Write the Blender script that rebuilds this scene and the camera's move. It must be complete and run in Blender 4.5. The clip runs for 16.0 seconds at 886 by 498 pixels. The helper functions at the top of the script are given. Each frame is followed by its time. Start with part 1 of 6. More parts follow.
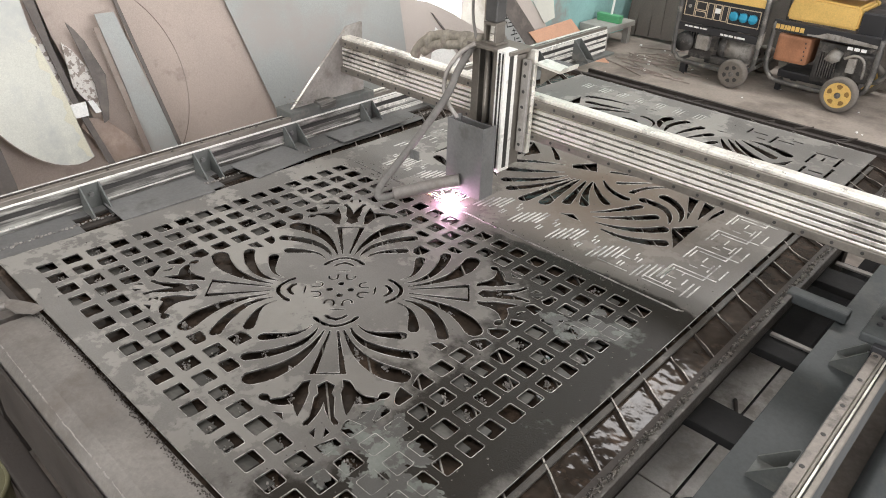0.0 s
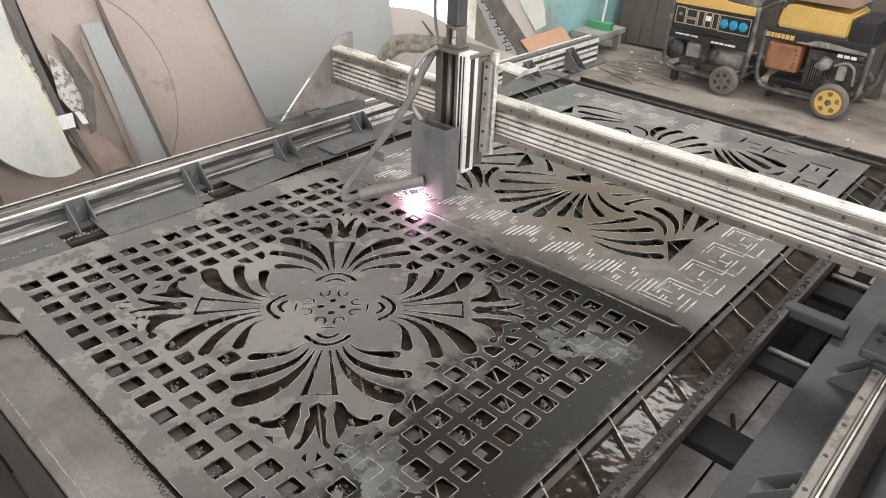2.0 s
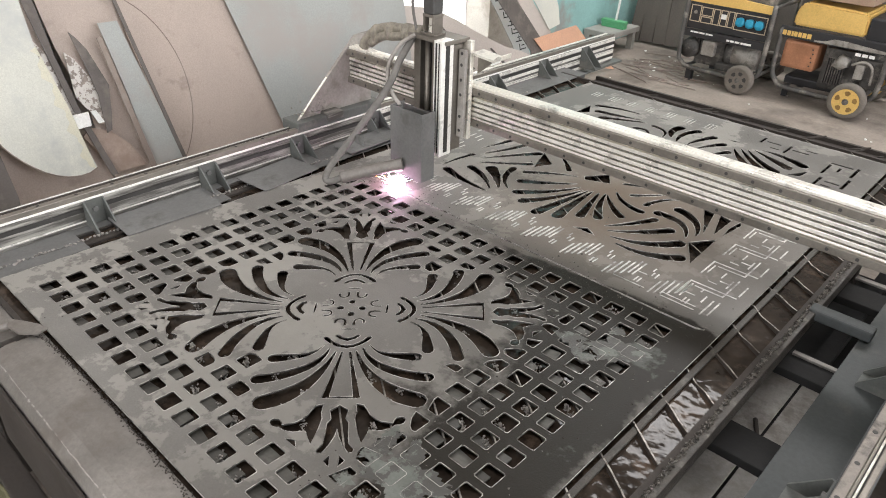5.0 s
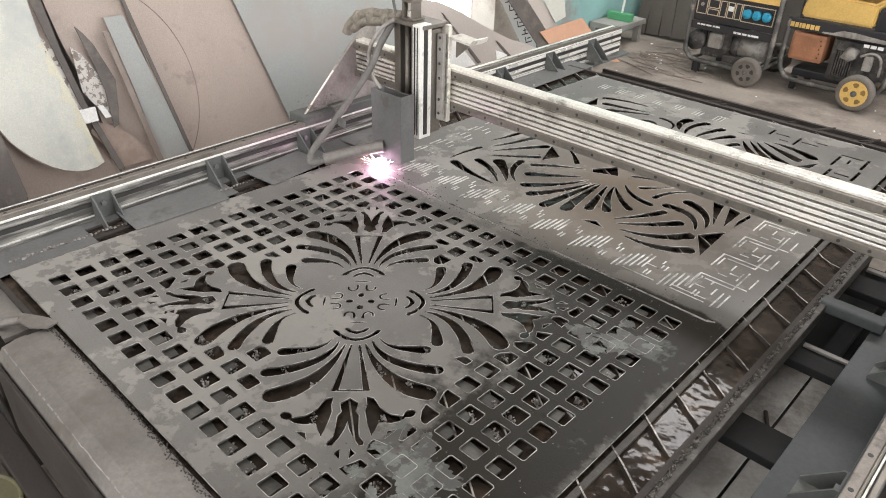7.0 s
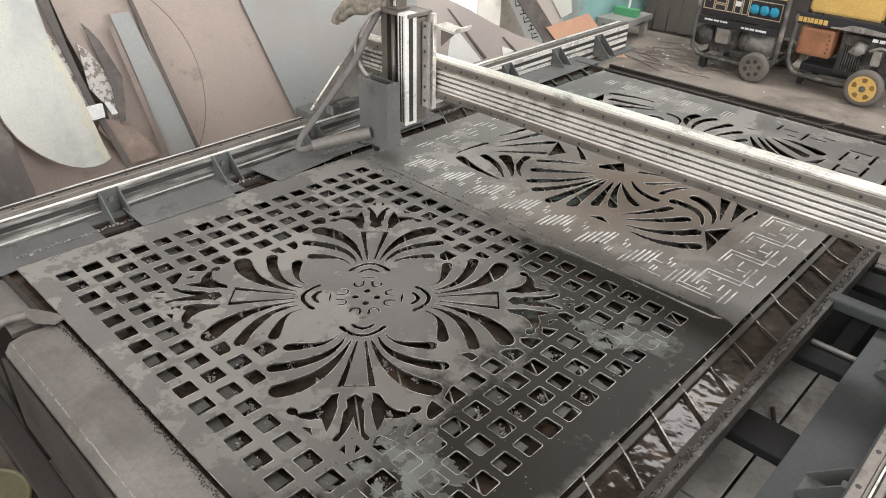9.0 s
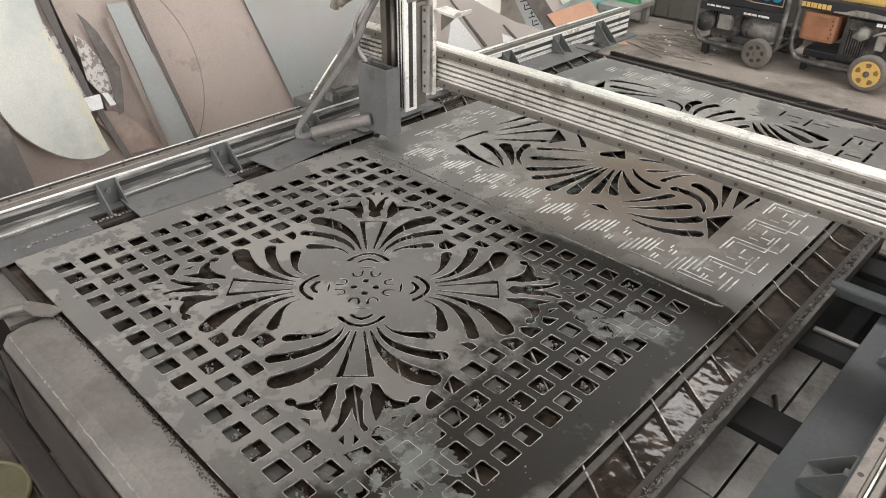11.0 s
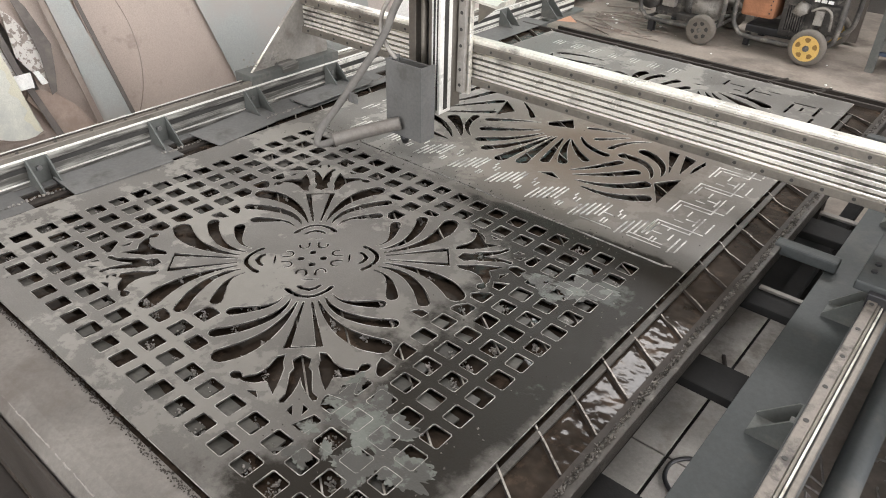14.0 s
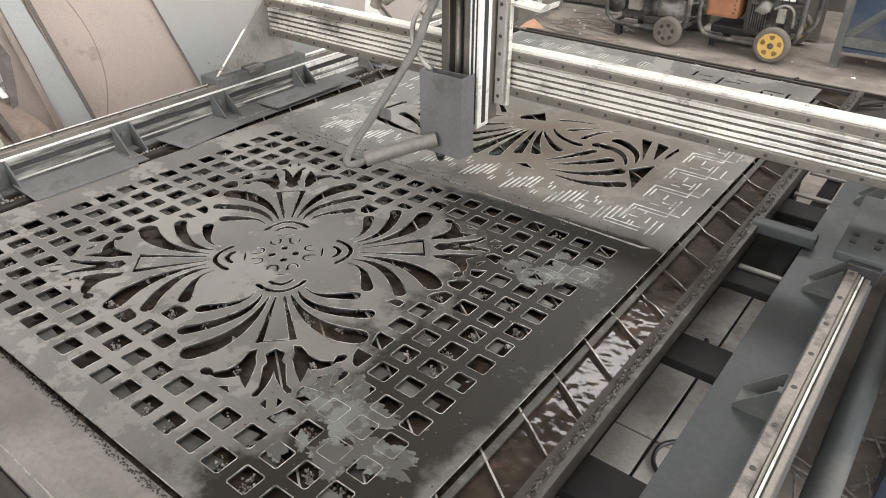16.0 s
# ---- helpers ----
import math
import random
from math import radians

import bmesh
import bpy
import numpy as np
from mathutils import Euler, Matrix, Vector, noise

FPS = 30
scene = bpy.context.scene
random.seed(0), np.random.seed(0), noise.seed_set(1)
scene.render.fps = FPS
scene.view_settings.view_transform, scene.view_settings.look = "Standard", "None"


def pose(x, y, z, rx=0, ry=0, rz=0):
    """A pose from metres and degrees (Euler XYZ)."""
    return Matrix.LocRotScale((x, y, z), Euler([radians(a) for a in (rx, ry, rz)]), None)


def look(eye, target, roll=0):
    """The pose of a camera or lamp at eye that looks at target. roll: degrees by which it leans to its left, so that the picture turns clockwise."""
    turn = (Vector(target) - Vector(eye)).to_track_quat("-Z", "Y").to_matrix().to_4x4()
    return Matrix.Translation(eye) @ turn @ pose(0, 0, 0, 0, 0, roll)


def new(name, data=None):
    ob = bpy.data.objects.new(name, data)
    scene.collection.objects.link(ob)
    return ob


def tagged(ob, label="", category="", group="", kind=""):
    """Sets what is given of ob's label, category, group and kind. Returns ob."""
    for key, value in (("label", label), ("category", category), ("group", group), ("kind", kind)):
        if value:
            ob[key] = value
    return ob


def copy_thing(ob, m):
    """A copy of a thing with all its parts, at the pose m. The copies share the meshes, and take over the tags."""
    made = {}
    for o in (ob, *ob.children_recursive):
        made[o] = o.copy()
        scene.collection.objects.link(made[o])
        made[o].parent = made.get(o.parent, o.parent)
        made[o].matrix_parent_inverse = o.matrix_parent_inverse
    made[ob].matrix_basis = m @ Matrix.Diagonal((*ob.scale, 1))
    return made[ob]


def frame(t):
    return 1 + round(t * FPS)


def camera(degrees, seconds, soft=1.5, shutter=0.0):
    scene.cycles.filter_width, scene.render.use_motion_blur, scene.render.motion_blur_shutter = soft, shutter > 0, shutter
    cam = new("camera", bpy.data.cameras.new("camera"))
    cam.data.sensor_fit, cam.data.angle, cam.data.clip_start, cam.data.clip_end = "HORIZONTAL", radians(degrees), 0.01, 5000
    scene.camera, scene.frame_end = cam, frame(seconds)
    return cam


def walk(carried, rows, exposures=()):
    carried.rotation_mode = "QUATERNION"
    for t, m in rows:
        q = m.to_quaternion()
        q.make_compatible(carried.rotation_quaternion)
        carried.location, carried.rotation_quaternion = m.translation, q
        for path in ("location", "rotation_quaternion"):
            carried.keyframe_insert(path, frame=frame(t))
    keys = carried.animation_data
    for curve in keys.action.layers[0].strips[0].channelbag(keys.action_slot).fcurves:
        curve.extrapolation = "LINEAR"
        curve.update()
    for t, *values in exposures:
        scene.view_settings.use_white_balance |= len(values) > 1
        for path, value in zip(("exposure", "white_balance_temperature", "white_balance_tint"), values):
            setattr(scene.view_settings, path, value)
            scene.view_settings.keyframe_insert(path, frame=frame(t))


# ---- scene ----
cam = camera(63.6, 16.0, soft=1.0)
PATH = [
    (0, (1.63, -0.318, 1.43), (0.474, 0.951, 0.404), 2.1),
    (0.5, (1.624, -0.309, 1.435), (0.468, 0.967, 0.419), 2.1),
    (1, (1.614, -0.303, 1.437), (0.457, 0.985, 0.436), 2.1),
    (1.5, (1.609, -0.299, 1.437), (0.458, 0.991, 0.432), 2.1),
    (2, (1.604, -0.297, 1.436), (0.46, 0.994, 0.423), 2.2),
    (2.5, (1.595, -0.294, 1.434), (0.444, 0.983, 0.413), 1.8),
    (3, (1.587, -0.291, 1.432), (0.432, 0.984, 0.414), 1.9),
    (3.5, (1.584, -0.29, 1.433), (0.423, 0.982, 0.415), 1.9),
    (4, (1.581, -0.294, 1.434), (0.424, 0.981, 0.416), 2.1),
    (6.5, (1.571, -0.309, 1.432), (0.406, 0.956, 0.411), 1.7),
    (7, (1.569, -0.308, 1.428), (0.405, 0.95, 0.398), 1.6),
    (7.5, (1.567, -0.311, 1.427), (0.391, 0.936, 0.397), 1.6),
    (8, (1.568, -0.313, 1.429), (0.389, 0.936, 0.403), 1.6),
    (8.5, (1.569, -0.31, 1.427), (0.389, 0.934, 0.398), 1.4),
    (9, (1.569, -0.307, 1.426), (0.396, 0.936, 0.387), 1.3),
    (11.5, (1.569, -0.293, 1.416), (0.402, 0.933, 0.351), 0.7),
    (12, (1.571, -0.292, 1.412), (0.411, 0.94, 0.344), 0.8),
    (12.5, (1.575, -0.294, 1.408), (0.438, 0.959, 0.343), 1.4),
    (13, (1.576, -0.298, 1.401), (0.46, 0.976, 0.337), 1.6),
    (13.5, (1.579, -0.29, 1.389), (0.499, 0.999, 0.307), 1.4),
    (14, (1.581, -0.286, 1.374), (0.517, 1.009, 0.282), 1.5),
    (14.5, (1.582, -0.284, 1.36), (0.535, 1.017, 0.259), 1.5),
    (15, (1.584, -0.284, 1.344), (0.526, 1.028, 0.267), 0.6),
    (15.5, (1.585, -0.284, 1.331), (0.541, 1.056, 0.276), 1.2),
    (16, (1.589, -0.284, 1.31), (0.555, 1.068, 0.261), 0.3),
]
walk(cam, [(t, look(eye, target, roll)) for t, eye, target, roll in PATH], [(0, 0.02), (6, 0.01), (9, -0.04), (12, -0.08), (13, -0.05), (14.5, 0.18), (16, 0.2)])

# ---- light ----
world = bpy.data.worlds.new("world")
scene.world = world
world.use_nodes = True
wn = world.node_tree.nodes
sky = wn.new("ShaderNodeTexSky")
sky.sky_type, sky.sun_disc, sky.sun_elevation, sky.sun_rotation = "NISHITA", False, radians(50), radians(150)
world.node_tree.links.new(sky.outputs[0], wn["Background"].inputs[0])
wn["Background"].inputs[1].default_value = 0.12


def area_light(name, x, y, z, target, sx, sy, watts, color):
    data = bpy.data.lights.new(name, "AREA")
    data.shape, data.size, data.size_y, data.energy, data.color = "RECTANGLE", sx, sy, watts, color
    ob = new(name, data)
    ob.matrix_world = look((x, y, z), target)
    return ob


# daylight lamps at two roof lights, the gate behind the camera and the side wall's window
area_light("roof_light_back", 0.8, 4.8, 4.35, (0.8, 4.8, 0), 4.6, 1.1, 180, (1.0, 0.97, 0.955))
# front roof light and both gates are assumed openings out of view, added as fill
area_light("roof_light_front", 0.8, -0.6, 4.35, (0.8, -0.6, 0), 4.6, 1.3, 98, (1.0, 0.97, 0.955))
area_light("gate_light", 1.7, -4.9, 1.7, (1.0, 1.0, 0.8), 4.0, 3.0, 188, (1.0, 0.98, 0.985))
area_light("yard_gate_light", 4.9, 1.6, 1.9, (-1.0, 1.6, 0.7), 4.4, 2.4, 230, (1.0, 0.97, 0.965))
area_light("side_window_light", -1.6, 2.68, 0.85, (2, 2.4, 0.6), 1.2, 1.2, 20, (1.0, 0.99, 0.95))

# ---- materials ----


def mat(name, color, rough=0.5, metal=0.0, var=0.25, scale=8.0, dirt=None, dirt_amount=0.5, dirt_scale=3.0, bump=0.15, fine=120.0, rough_var=0.15, stretch=(1, 1, 1), random_tone=0.0, crisp=False):
    """A surface with grain and larger stains. dirt: the colour of the stains."""
    m = bpy.data.materials.new(name)
    m.use_nodes = True
    t = m.node_tree
    n, link = t.nodes, t.links.new
    bsdf = n["Principled BSDF"]
    co = n.new("ShaderNodeTexCoord")
    mp = n.new("ShaderNodeMapping")
    mp.inputs["Scale"].default_value = stretch
    link(co.outputs["Object"], mp.inputs[0])

    def noise_node(s, detail=6.0, rough_=0.6):
        k = n.new("ShaderNodeTexNoise")
        k.inputs["Scale"].default_value, k.inputs["Detail"].default_value, k.inputs["Roughness"].default_value = s, detail, rough_
        link(mp.outputs[0], k.inputs["Vector"])
        return k

    def ramp(src, a, b, ca, cb):
        r = n.new("ShaderNodeValToRGB")
        r.color_ramp.elements[0].position, r.color_ramp.elements[1].position = a, b
        r.color_ramp.elements[0].color, r.color_ramp.elements[1].color = (*ca, 1), (*cb, 1)
        link(src, r.inputs[0])
        return r

    big = noise_node(scale)
    small = noise_node(fine, 4.0, 0.7)
    lo = [c * (1 - var) for c in color]
    hi = [min(1, c * (1 + var)) for c in color]
    base = ramp(big.outputs[0], 0.3, 0.7, lo, hi)
    grain = n.new("ShaderNodeMix")
    grain.data_type, grain.blend_type = "RGBA", "MULTIPLY"
    grain.inputs[0].default_value = 0.5
    g = ramp(small.outputs[0], 0.25, 0.75, (0.62, 0.62, 0.62), (1.25, 1.25, 1.25))
    link(base.outputs[0], grain.inputs[6])
    link(g.outputs[0], grain.inputs[7])
    out = grain.outputs[2]
    if dirt:
        d = noise_node(dirt_scale, 8.0, 0.68)
        k = ramp(d.outputs[0], 0.62 - 0.3 * dirt_amount, (0.645 - 0.3 * dirt_amount) if crisp else (0.72 - 0.2 * dirt_amount), (0, 0, 0), (1, 1, 1))
        mix = n.new("ShaderNodeMix")
        mix.data_type = "RGBA"
        link(k.outputs[0], mix.inputs[0])
        link(out, mix.inputs[6])
        mix.inputs[7].default_value = (*dirt, 1)
        out = mix.outputs[2]
    if random_tone:
        info = n.new("ShaderNodeObjectInfo")
        k = n.new("ShaderNodeMapRange")
        k.inputs[3].default_value, k.inputs[4].default_value = 1 - random_tone, 1 + random_tone
        link(info.outputs["Random"], k.inputs[0])
        tone = n.new("ShaderNodeVectorMath")
        tone.operation = "SCALE"
        link(out, tone.inputs[0])
        link(k.outputs[0], tone.inputs["Scale"])
        out = tone.outputs[0]
    link(out, bsdf.inputs["Base Color"])
    rr = n.new("ShaderNodeMapRange")
    rr.inputs[1].default_value, rr.inputs[2].default_value = 0.3, 0.7
    rr.inputs[3].default_value, rr.inputs[4].default_value = max(0.03, rough - rough_var), min(1, rough + rough_var)
    link(big.outputs[0], rr.inputs[0])
    link(rr.outputs[0], bsdf.inputs["Roughness"])
    bsdf.inputs["Metallic"].default_value = metal
    if bump:
        b = n.new("ShaderNodeBump")
        b.inputs["Strength"].default_value, b.inputs["Distance"].default_value = bump, 0.004
        link(small.outputs[0], b.inputs["Height"])
        link(b.outputs[0], bsdf.inputs["Normal"])
    return m


def plain(name, color, rough=0.5, metal=0.0):
    return mat(name, color, rough, metal, var=0.1, scale=15, bump=0.05, fine=200)


def glow(name, color, strength):
    m = bpy.data.materials.new(name)
    m.use_nodes = True
    b = m.node_tree.nodes["Principled BSDF"]
    b.inputs["Base Color"].default_value = (*color, 1)
    b.inputs["Emission Color"].default_value, b.inputs["Emission Strength"].default_value = (*color, 1), strength
    return m


P_TOP = 0.56


def wet_sheet(name):
    """Mill-scaled sheet steel: dull and dusty where dry, dark and glossy where the splashed water stands."""
    m = mat(name, (0.2, 0.192, 0.178), 0.52, 0.15, var=0.2, scale=5, dirt=(0.3, 0.288, 0.262), dirt_amount=0.36, dirt_scale=6, bump=0.2, fine=300, crisp=True)
    t = m.node_tree
    n, link = t.nodes, t.links.new
    bsdf = n["Principled BSDF"]
    co = n.new("ShaderNodeTexCoord")
    sep = n.new("ShaderNodeSeparateXYZ")
    link(co.outputs["Object"], sep.inputs[0])
    # the wet stretch runs along the splashed side of the sheet and along the new cut
    edge = n.new("ShaderNodeMath")
    edge.operation = "MULTIPLY_ADD"
    edge.inputs[1].default_value, edge.inputs[2].default_value = 1.5, -1.67
    link(sep.outputs[0], edge.inputs[0])
    low = n.new("ShaderNodeMath")
    low.operation = "MULTIPLY_ADD"
    low.inputs[1].default_value = 0.15
    link(sep.outputs[1], low.inputs[0])
    link(edge.outputs[0], low.inputs[2])
    nz = n.new("ShaderNodeTexNoise")
    nz.inputs["Scale"].default_value, nz.inputs["Detail"].default_value, nz.inputs["Roughness"].default_value = 6.5, 9.0, 0.68
    link(co.outputs["Object"], nz.inputs["Vector"])
    add = n.new("ShaderNodeMath")
    add.operation = "MULTIPLY_ADD"
    add.inputs[1].default_value = 0.85
    link(nz.outputs[0], add.inputs[0])
    link(low.outputs[0], add.inputs[2])
    wet = n.new("ShaderNodeValToRGB")
    wet.color_ramp.elements[0].position, wet.color_ramp.elements[1].position = 0.15, 0.27
    link(add.outputs[0], wet.inputs[0])
    # the mask drops towards the sheet's side, so the colour is paler there
    rim = n.new("ShaderNodeMapRange")
    rim.inputs[1].default_value, rim.inputs[2].default_value, rim.inputs[3].default_value, rim.inputs[4].default_value = 1.14, 1.205, 0.0, -0.42
    link(sep.outputs[0], rim.inputs[0])
    edge_sum = n.new("ShaderNodeMath")
    link(add.outputs[0], edge_sum.inputs[0])
    link(rim.outputs[0], edge_sum.inputs[1])
    # soot along the new cut
    off = n.new("ShaderNodeMath")
    off.operation, off.inputs[1].default_value = "SUBTRACT", 0.89
    link(sep.outputs[1], off.inputs[0])
    ab = n.new("ShaderNodeMath")
    ab.operation = "ABSOLUTE"
    link(off.outputs[0], ab.inputs[0])
    band = n.new("ShaderNodeMapRange")
    band.inputs[1].default_value, band.inputs[2].default_value, band.inputs[3].default_value, band.inputs[4].default_value = 0.02, 0.17, 0.28, 0.0
    link(ab.outputs[0], band.inputs[0])
    both = n.new("ShaderNodeMath")
    link(edge_sum.outputs[0], both.inputs[0])
    link(band.outputs[0], both.inputs[1])
    past = n.new("ShaderNodeMapRange")
    past.inputs[1].default_value, past.inputs[2].default_value, past.inputs[3].default_value, past.inputs[4].default_value = 0.91, 0.985, 0.0, -0.85
    link(sep.outputs[1], past.inputs[0])
    all3 = n.new("ShaderNodeMath")
    link(both.outputs[0], all3.inputs[0])
    link(past.outputs[0], all3.inputs[1])
    link(all3.outputs[0], wet.inputs[0])
    # greyish scum that floats in patches on the film of water
    nz2 = n.new("ShaderNodeTexNoise")
    nz2.inputs["Scale"].default_value, nz2.inputs["Detail"].default_value, nz2.inputs["Roughness"].default_value = 5.5, 8.0, 0.6
    shift = n.new("ShaderNodeMapping")
    shift.inputs[1].default_value = (3.1, 1.7, 0.4)
    link(co.outputs["Object"], shift.inputs[0])
    link(shift.outputs[0], nz2.inputs["Vector"])
    scum = n.new("ShaderNodeValToRGB")
    scum.color_ramp.elements[0].position, scum.color_ramp.elements[1].position = 0.72, 0.75
    scum.color_ramp.elements[0].color, scum.color_ramp.elements[1].color = (0.02, 0.0172, 0.0138, 1), (0.075, 0.08, 0.071, 1)
    pool = nz2.outputs[0]
    for px, py, size in ((1.12, 0.8, 0.13),):
        dist = n.new("ShaderNodeVectorMath")
        dist.operation, dist.inputs[1].default_value = "DISTANCE", (px, py, P_TOP)
        link(co.outputs["Object"], dist.inputs[0])
        near = n.new("ShaderNodeMapRange")
        near.inputs[1].default_value, near.inputs[2].default_value, near.inputs[3].default_value, near.inputs[4].default_value = 0.0, size, 0.17, 0.0
        link(dist.outputs["Value"], near.inputs[0])
        plus = n.new("ShaderNodeMath")
        link(pool, plus.inputs[0])
        link(near.outputs[0], plus.inputs[1])
        pool = plus.outputs[0]
    link(pool, scum.inputs[0])
    # a rusty bloom on the second panel
    bloom = n.new("ShaderNodeVectorMath")
    bloom.operation, bloom.inputs[1].default_value = "DISTANCE", (0.78, 1.3, P_TOP)
    link(co.outputs["Object"], bloom.inputs[0])
    fade = n.new("ShaderNodeMapRange")
    fade.inputs[1].default_value, fade.inputs[2].default_value, fade.inputs[3].default_value, fade.inputs[4].default_value = 0.12, 0.5, 1.0, 0.0
    link(bloom.outputs["Value"], fade.inputs[0])
    rusty = n.new("ShaderNodeMix")
    rusty.data_type = "RGBA"
    link(fade.outputs[0], rusty.inputs[0])
    link(bsdf.inputs["Base Color"].links[0].from_socket, rusty.inputs[6])
    rusty.inputs[7].default_value = (0.155, 0.122, 0.094, 1)
    # the sheet's sheen is painted in: its colour darkens gradually towards the wet side
    sheen_fade = n.new("ShaderNodeMapRange")
    sheen_fade.inputs[1].default_value, sheen_fade.inputs[2].default_value, sheen_fade.inputs[3].default_value, sheen_fade.inputs[4].default_value = -0.62, 0.12, 0.0, 0.6
    link(all3.outputs[0], sheen_fade.inputs[0])
    sheen_mix = n.new("ShaderNodeMix")
    sheen_mix.data_type = "RGBA"
    link(sheen_fade.outputs[0], sheen_mix.inputs[0])
    link(rusty.outputs[2], sheen_mix.inputs[6])
    sheen_mix.inputs[7].default_value = (0.085, 0.078, 0.069, 1)
    src = sheen_mix.outputs[2]
    mix = n.new("ShaderNodeMix")
    mix.data_type = "RGBA"
    link(wet.outputs[0], mix.inputs[0])
    link(src, mix.inputs[6])
    link(scum.outputs[0], mix.inputs[7])
    link(mix.outputs[2], bsdf.inputs["Base Color"])
    rs = bsdf.inputs["Roughness"].links[0].from_socket
    rm = n.new("ShaderNodeMix")
    link(wet.outputs[0], rm.inputs[0])
    link(rs, rm.inputs[2])
    rm.inputs[3].default_value = 0.34
    bsdf.inputs["Specular IOR Level"].default_value = 0.2
    link(rm.outputs[0], bsdf.inputs["Roughness"])
    mm = n.new("ShaderNodeMapRange")
    mm.inputs[3].default_value, mm.inputs[4].default_value = 0.15, 0.0
    link(wet.outputs[0], mm.inputs[0])
    link(mm.outputs[0], bsdf.inputs["Metallic"])
    return m


STEEL = wet_sheet("cut_sheet_steel")
KERF = mat("bright_cut_edge", (0.4, 0.385, 0.355), 0.35, 0.6, var=0.5, scale=40, dirt=(0.12, 0.11, 0.1), dirt_amount=0.45, dirt_scale=28)
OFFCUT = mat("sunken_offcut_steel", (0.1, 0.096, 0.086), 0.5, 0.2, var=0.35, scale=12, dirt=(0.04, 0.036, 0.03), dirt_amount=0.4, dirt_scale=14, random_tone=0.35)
RIM = mat("dark_rim_steel", (0.065, 0.058, 0.05), 0.45, 0.2, var=0.4, scale=14, dirt=(0.15, 0.14, 0.12), dirt_amount=0.2, dirt_scale=25, bump=0.4)
SCORE = mat("fresh_score_line", (0.62, 0.61, 0.58), 0.4, 0.4, var=0.3, scale=40, dirt=(0.2, 0.19, 0.175), dirt_amount=0.45, dirt_scale=18)
WALLCUT = mat("burnt_cut_wall", (0.1, 0.095, 0.088), 0.5, 0.5, var=0.4, scale=40)
ALU = mat("aluminium_extrusion", (0.88, 0.85, 0.77), 0.34, 0.42, var=0.12, scale=6, dirt=(0.3, 0.28, 0.25), dirt_amount=0.25, dirt_scale=9, bump=0.05, stretch=(1, 1, 1))
RAILSTEEL = mat("linear_rail_steel", (0.225, 0.205, 0.178), 0.45, 0.6, var=0.15, scale=12, bump=0.05)
BROWNRAIL = mat("oiled_brown_rail", (0.23, 0.205, 0.18), 0.5, 0.4, var=0.25, scale=14, dirt=(0.07, 0.062, 0.055), dirt_amount=0.3, dirt_scale=20, bump=0.08)
ALU_CLEAN = mat("clean_aluminium", (0.9, 0.88, 0.82), 0.34, 0.4, var=0.1, scale=6, dirt=(0.4, 0.38, 0.34), dirt_amount=0.2, dirt_scale=12, bump=0.05)
GROOVE = mat("dark_groove", (0.05, 0.048, 0.045), 0.6, 0.3)
TRAY = mat("dusty_tray_plate", (0.33, 0.31, 0.285), 0.8, 0.0, var=0.25, scale=5, dirt=(0.2, 0.18, 0.16), dirt_amount=0.45, dirt_scale=9)
DUSTY = mat("dusty_grey_paint", (0.118, 0.124, 0.116), 0.6, 0.1, var=0.2, scale=5, dirt=(0.2, 0.19, 0.17), dirt_amount=0.4, dirt_scale=6, bump=0.1)
GREY_PLATE = mat("grey_shield_plate", (0.17, 0.17, 0.165), 0.6, 0.2, var=0.18, scale=6, dirt=(0.11, 0.108, 0.1), dirt_amount=0.3, dirt_scale=9)
RUST = mat("rusty_frame_steel", (0.05, 0.042, 0.036), 0.75, 0.2, var=0.3, scale=6, dirt=(0.05, 0.042, 0.036), dirt_amount=0.5, dirt_scale=9, bump=0.3)
CHANNEL = mat("slate_channel_paint", (0.062, 0.068, 0.068), 0.6, 0.1, var=0.2, scale=3, dirt=(0.1, 0.098, 0.09), dirt_amount=0.35, dirt_scale=5, bump=0.1)
LIP = mat("worn_lip_steel", (0.215, 0.2, 0.182), 0.5, 0.3, var=0.22, scale=7, dirt=(0.155, 0.138, 0.122), dirt_amount=0.35, dirt_scale=9, bump=0.25)
DARK = mat("near_black", (0.01, 0.0095, 0.009), 0.85, 0.0, var=0.3)
BLACK = mat("black_paint", (0.022, 0.022, 0.024), 0.45, 0.0, var=0.2, bump=0.05)
GRIT = mat("grit_bead", (0.12, 0.108, 0.095), 0.25, 0.4, var=0.8, scale=90, bump=0.8, fine=300)
BRIGHT = mat("bright_anodised", (0.88, 0.87, 0.82), 0.35, 0.15, var=0.06, scale=8)
SLAG = mat("slag_crust", (0.3, 0.28, 0.26), 0.5, 0.4, var=0.6, scale=60, bump=0.8, fine=180)
GRIMY = mat("grimy_aluminium", (0.5, 0.49, 0.45), 0.4, 0.4, var=0.4, scale=10, dirt=(0.12, 0.115, 0.105), dirt_amount=0.85, dirt_scale=22, bump=0.15, stretch=(1, 0.22, 3.2))
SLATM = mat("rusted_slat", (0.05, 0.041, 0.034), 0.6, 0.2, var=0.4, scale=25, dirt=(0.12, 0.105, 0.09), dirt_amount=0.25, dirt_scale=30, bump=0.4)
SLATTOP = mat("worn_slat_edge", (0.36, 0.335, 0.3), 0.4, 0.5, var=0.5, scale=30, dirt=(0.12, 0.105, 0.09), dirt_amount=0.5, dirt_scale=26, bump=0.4)
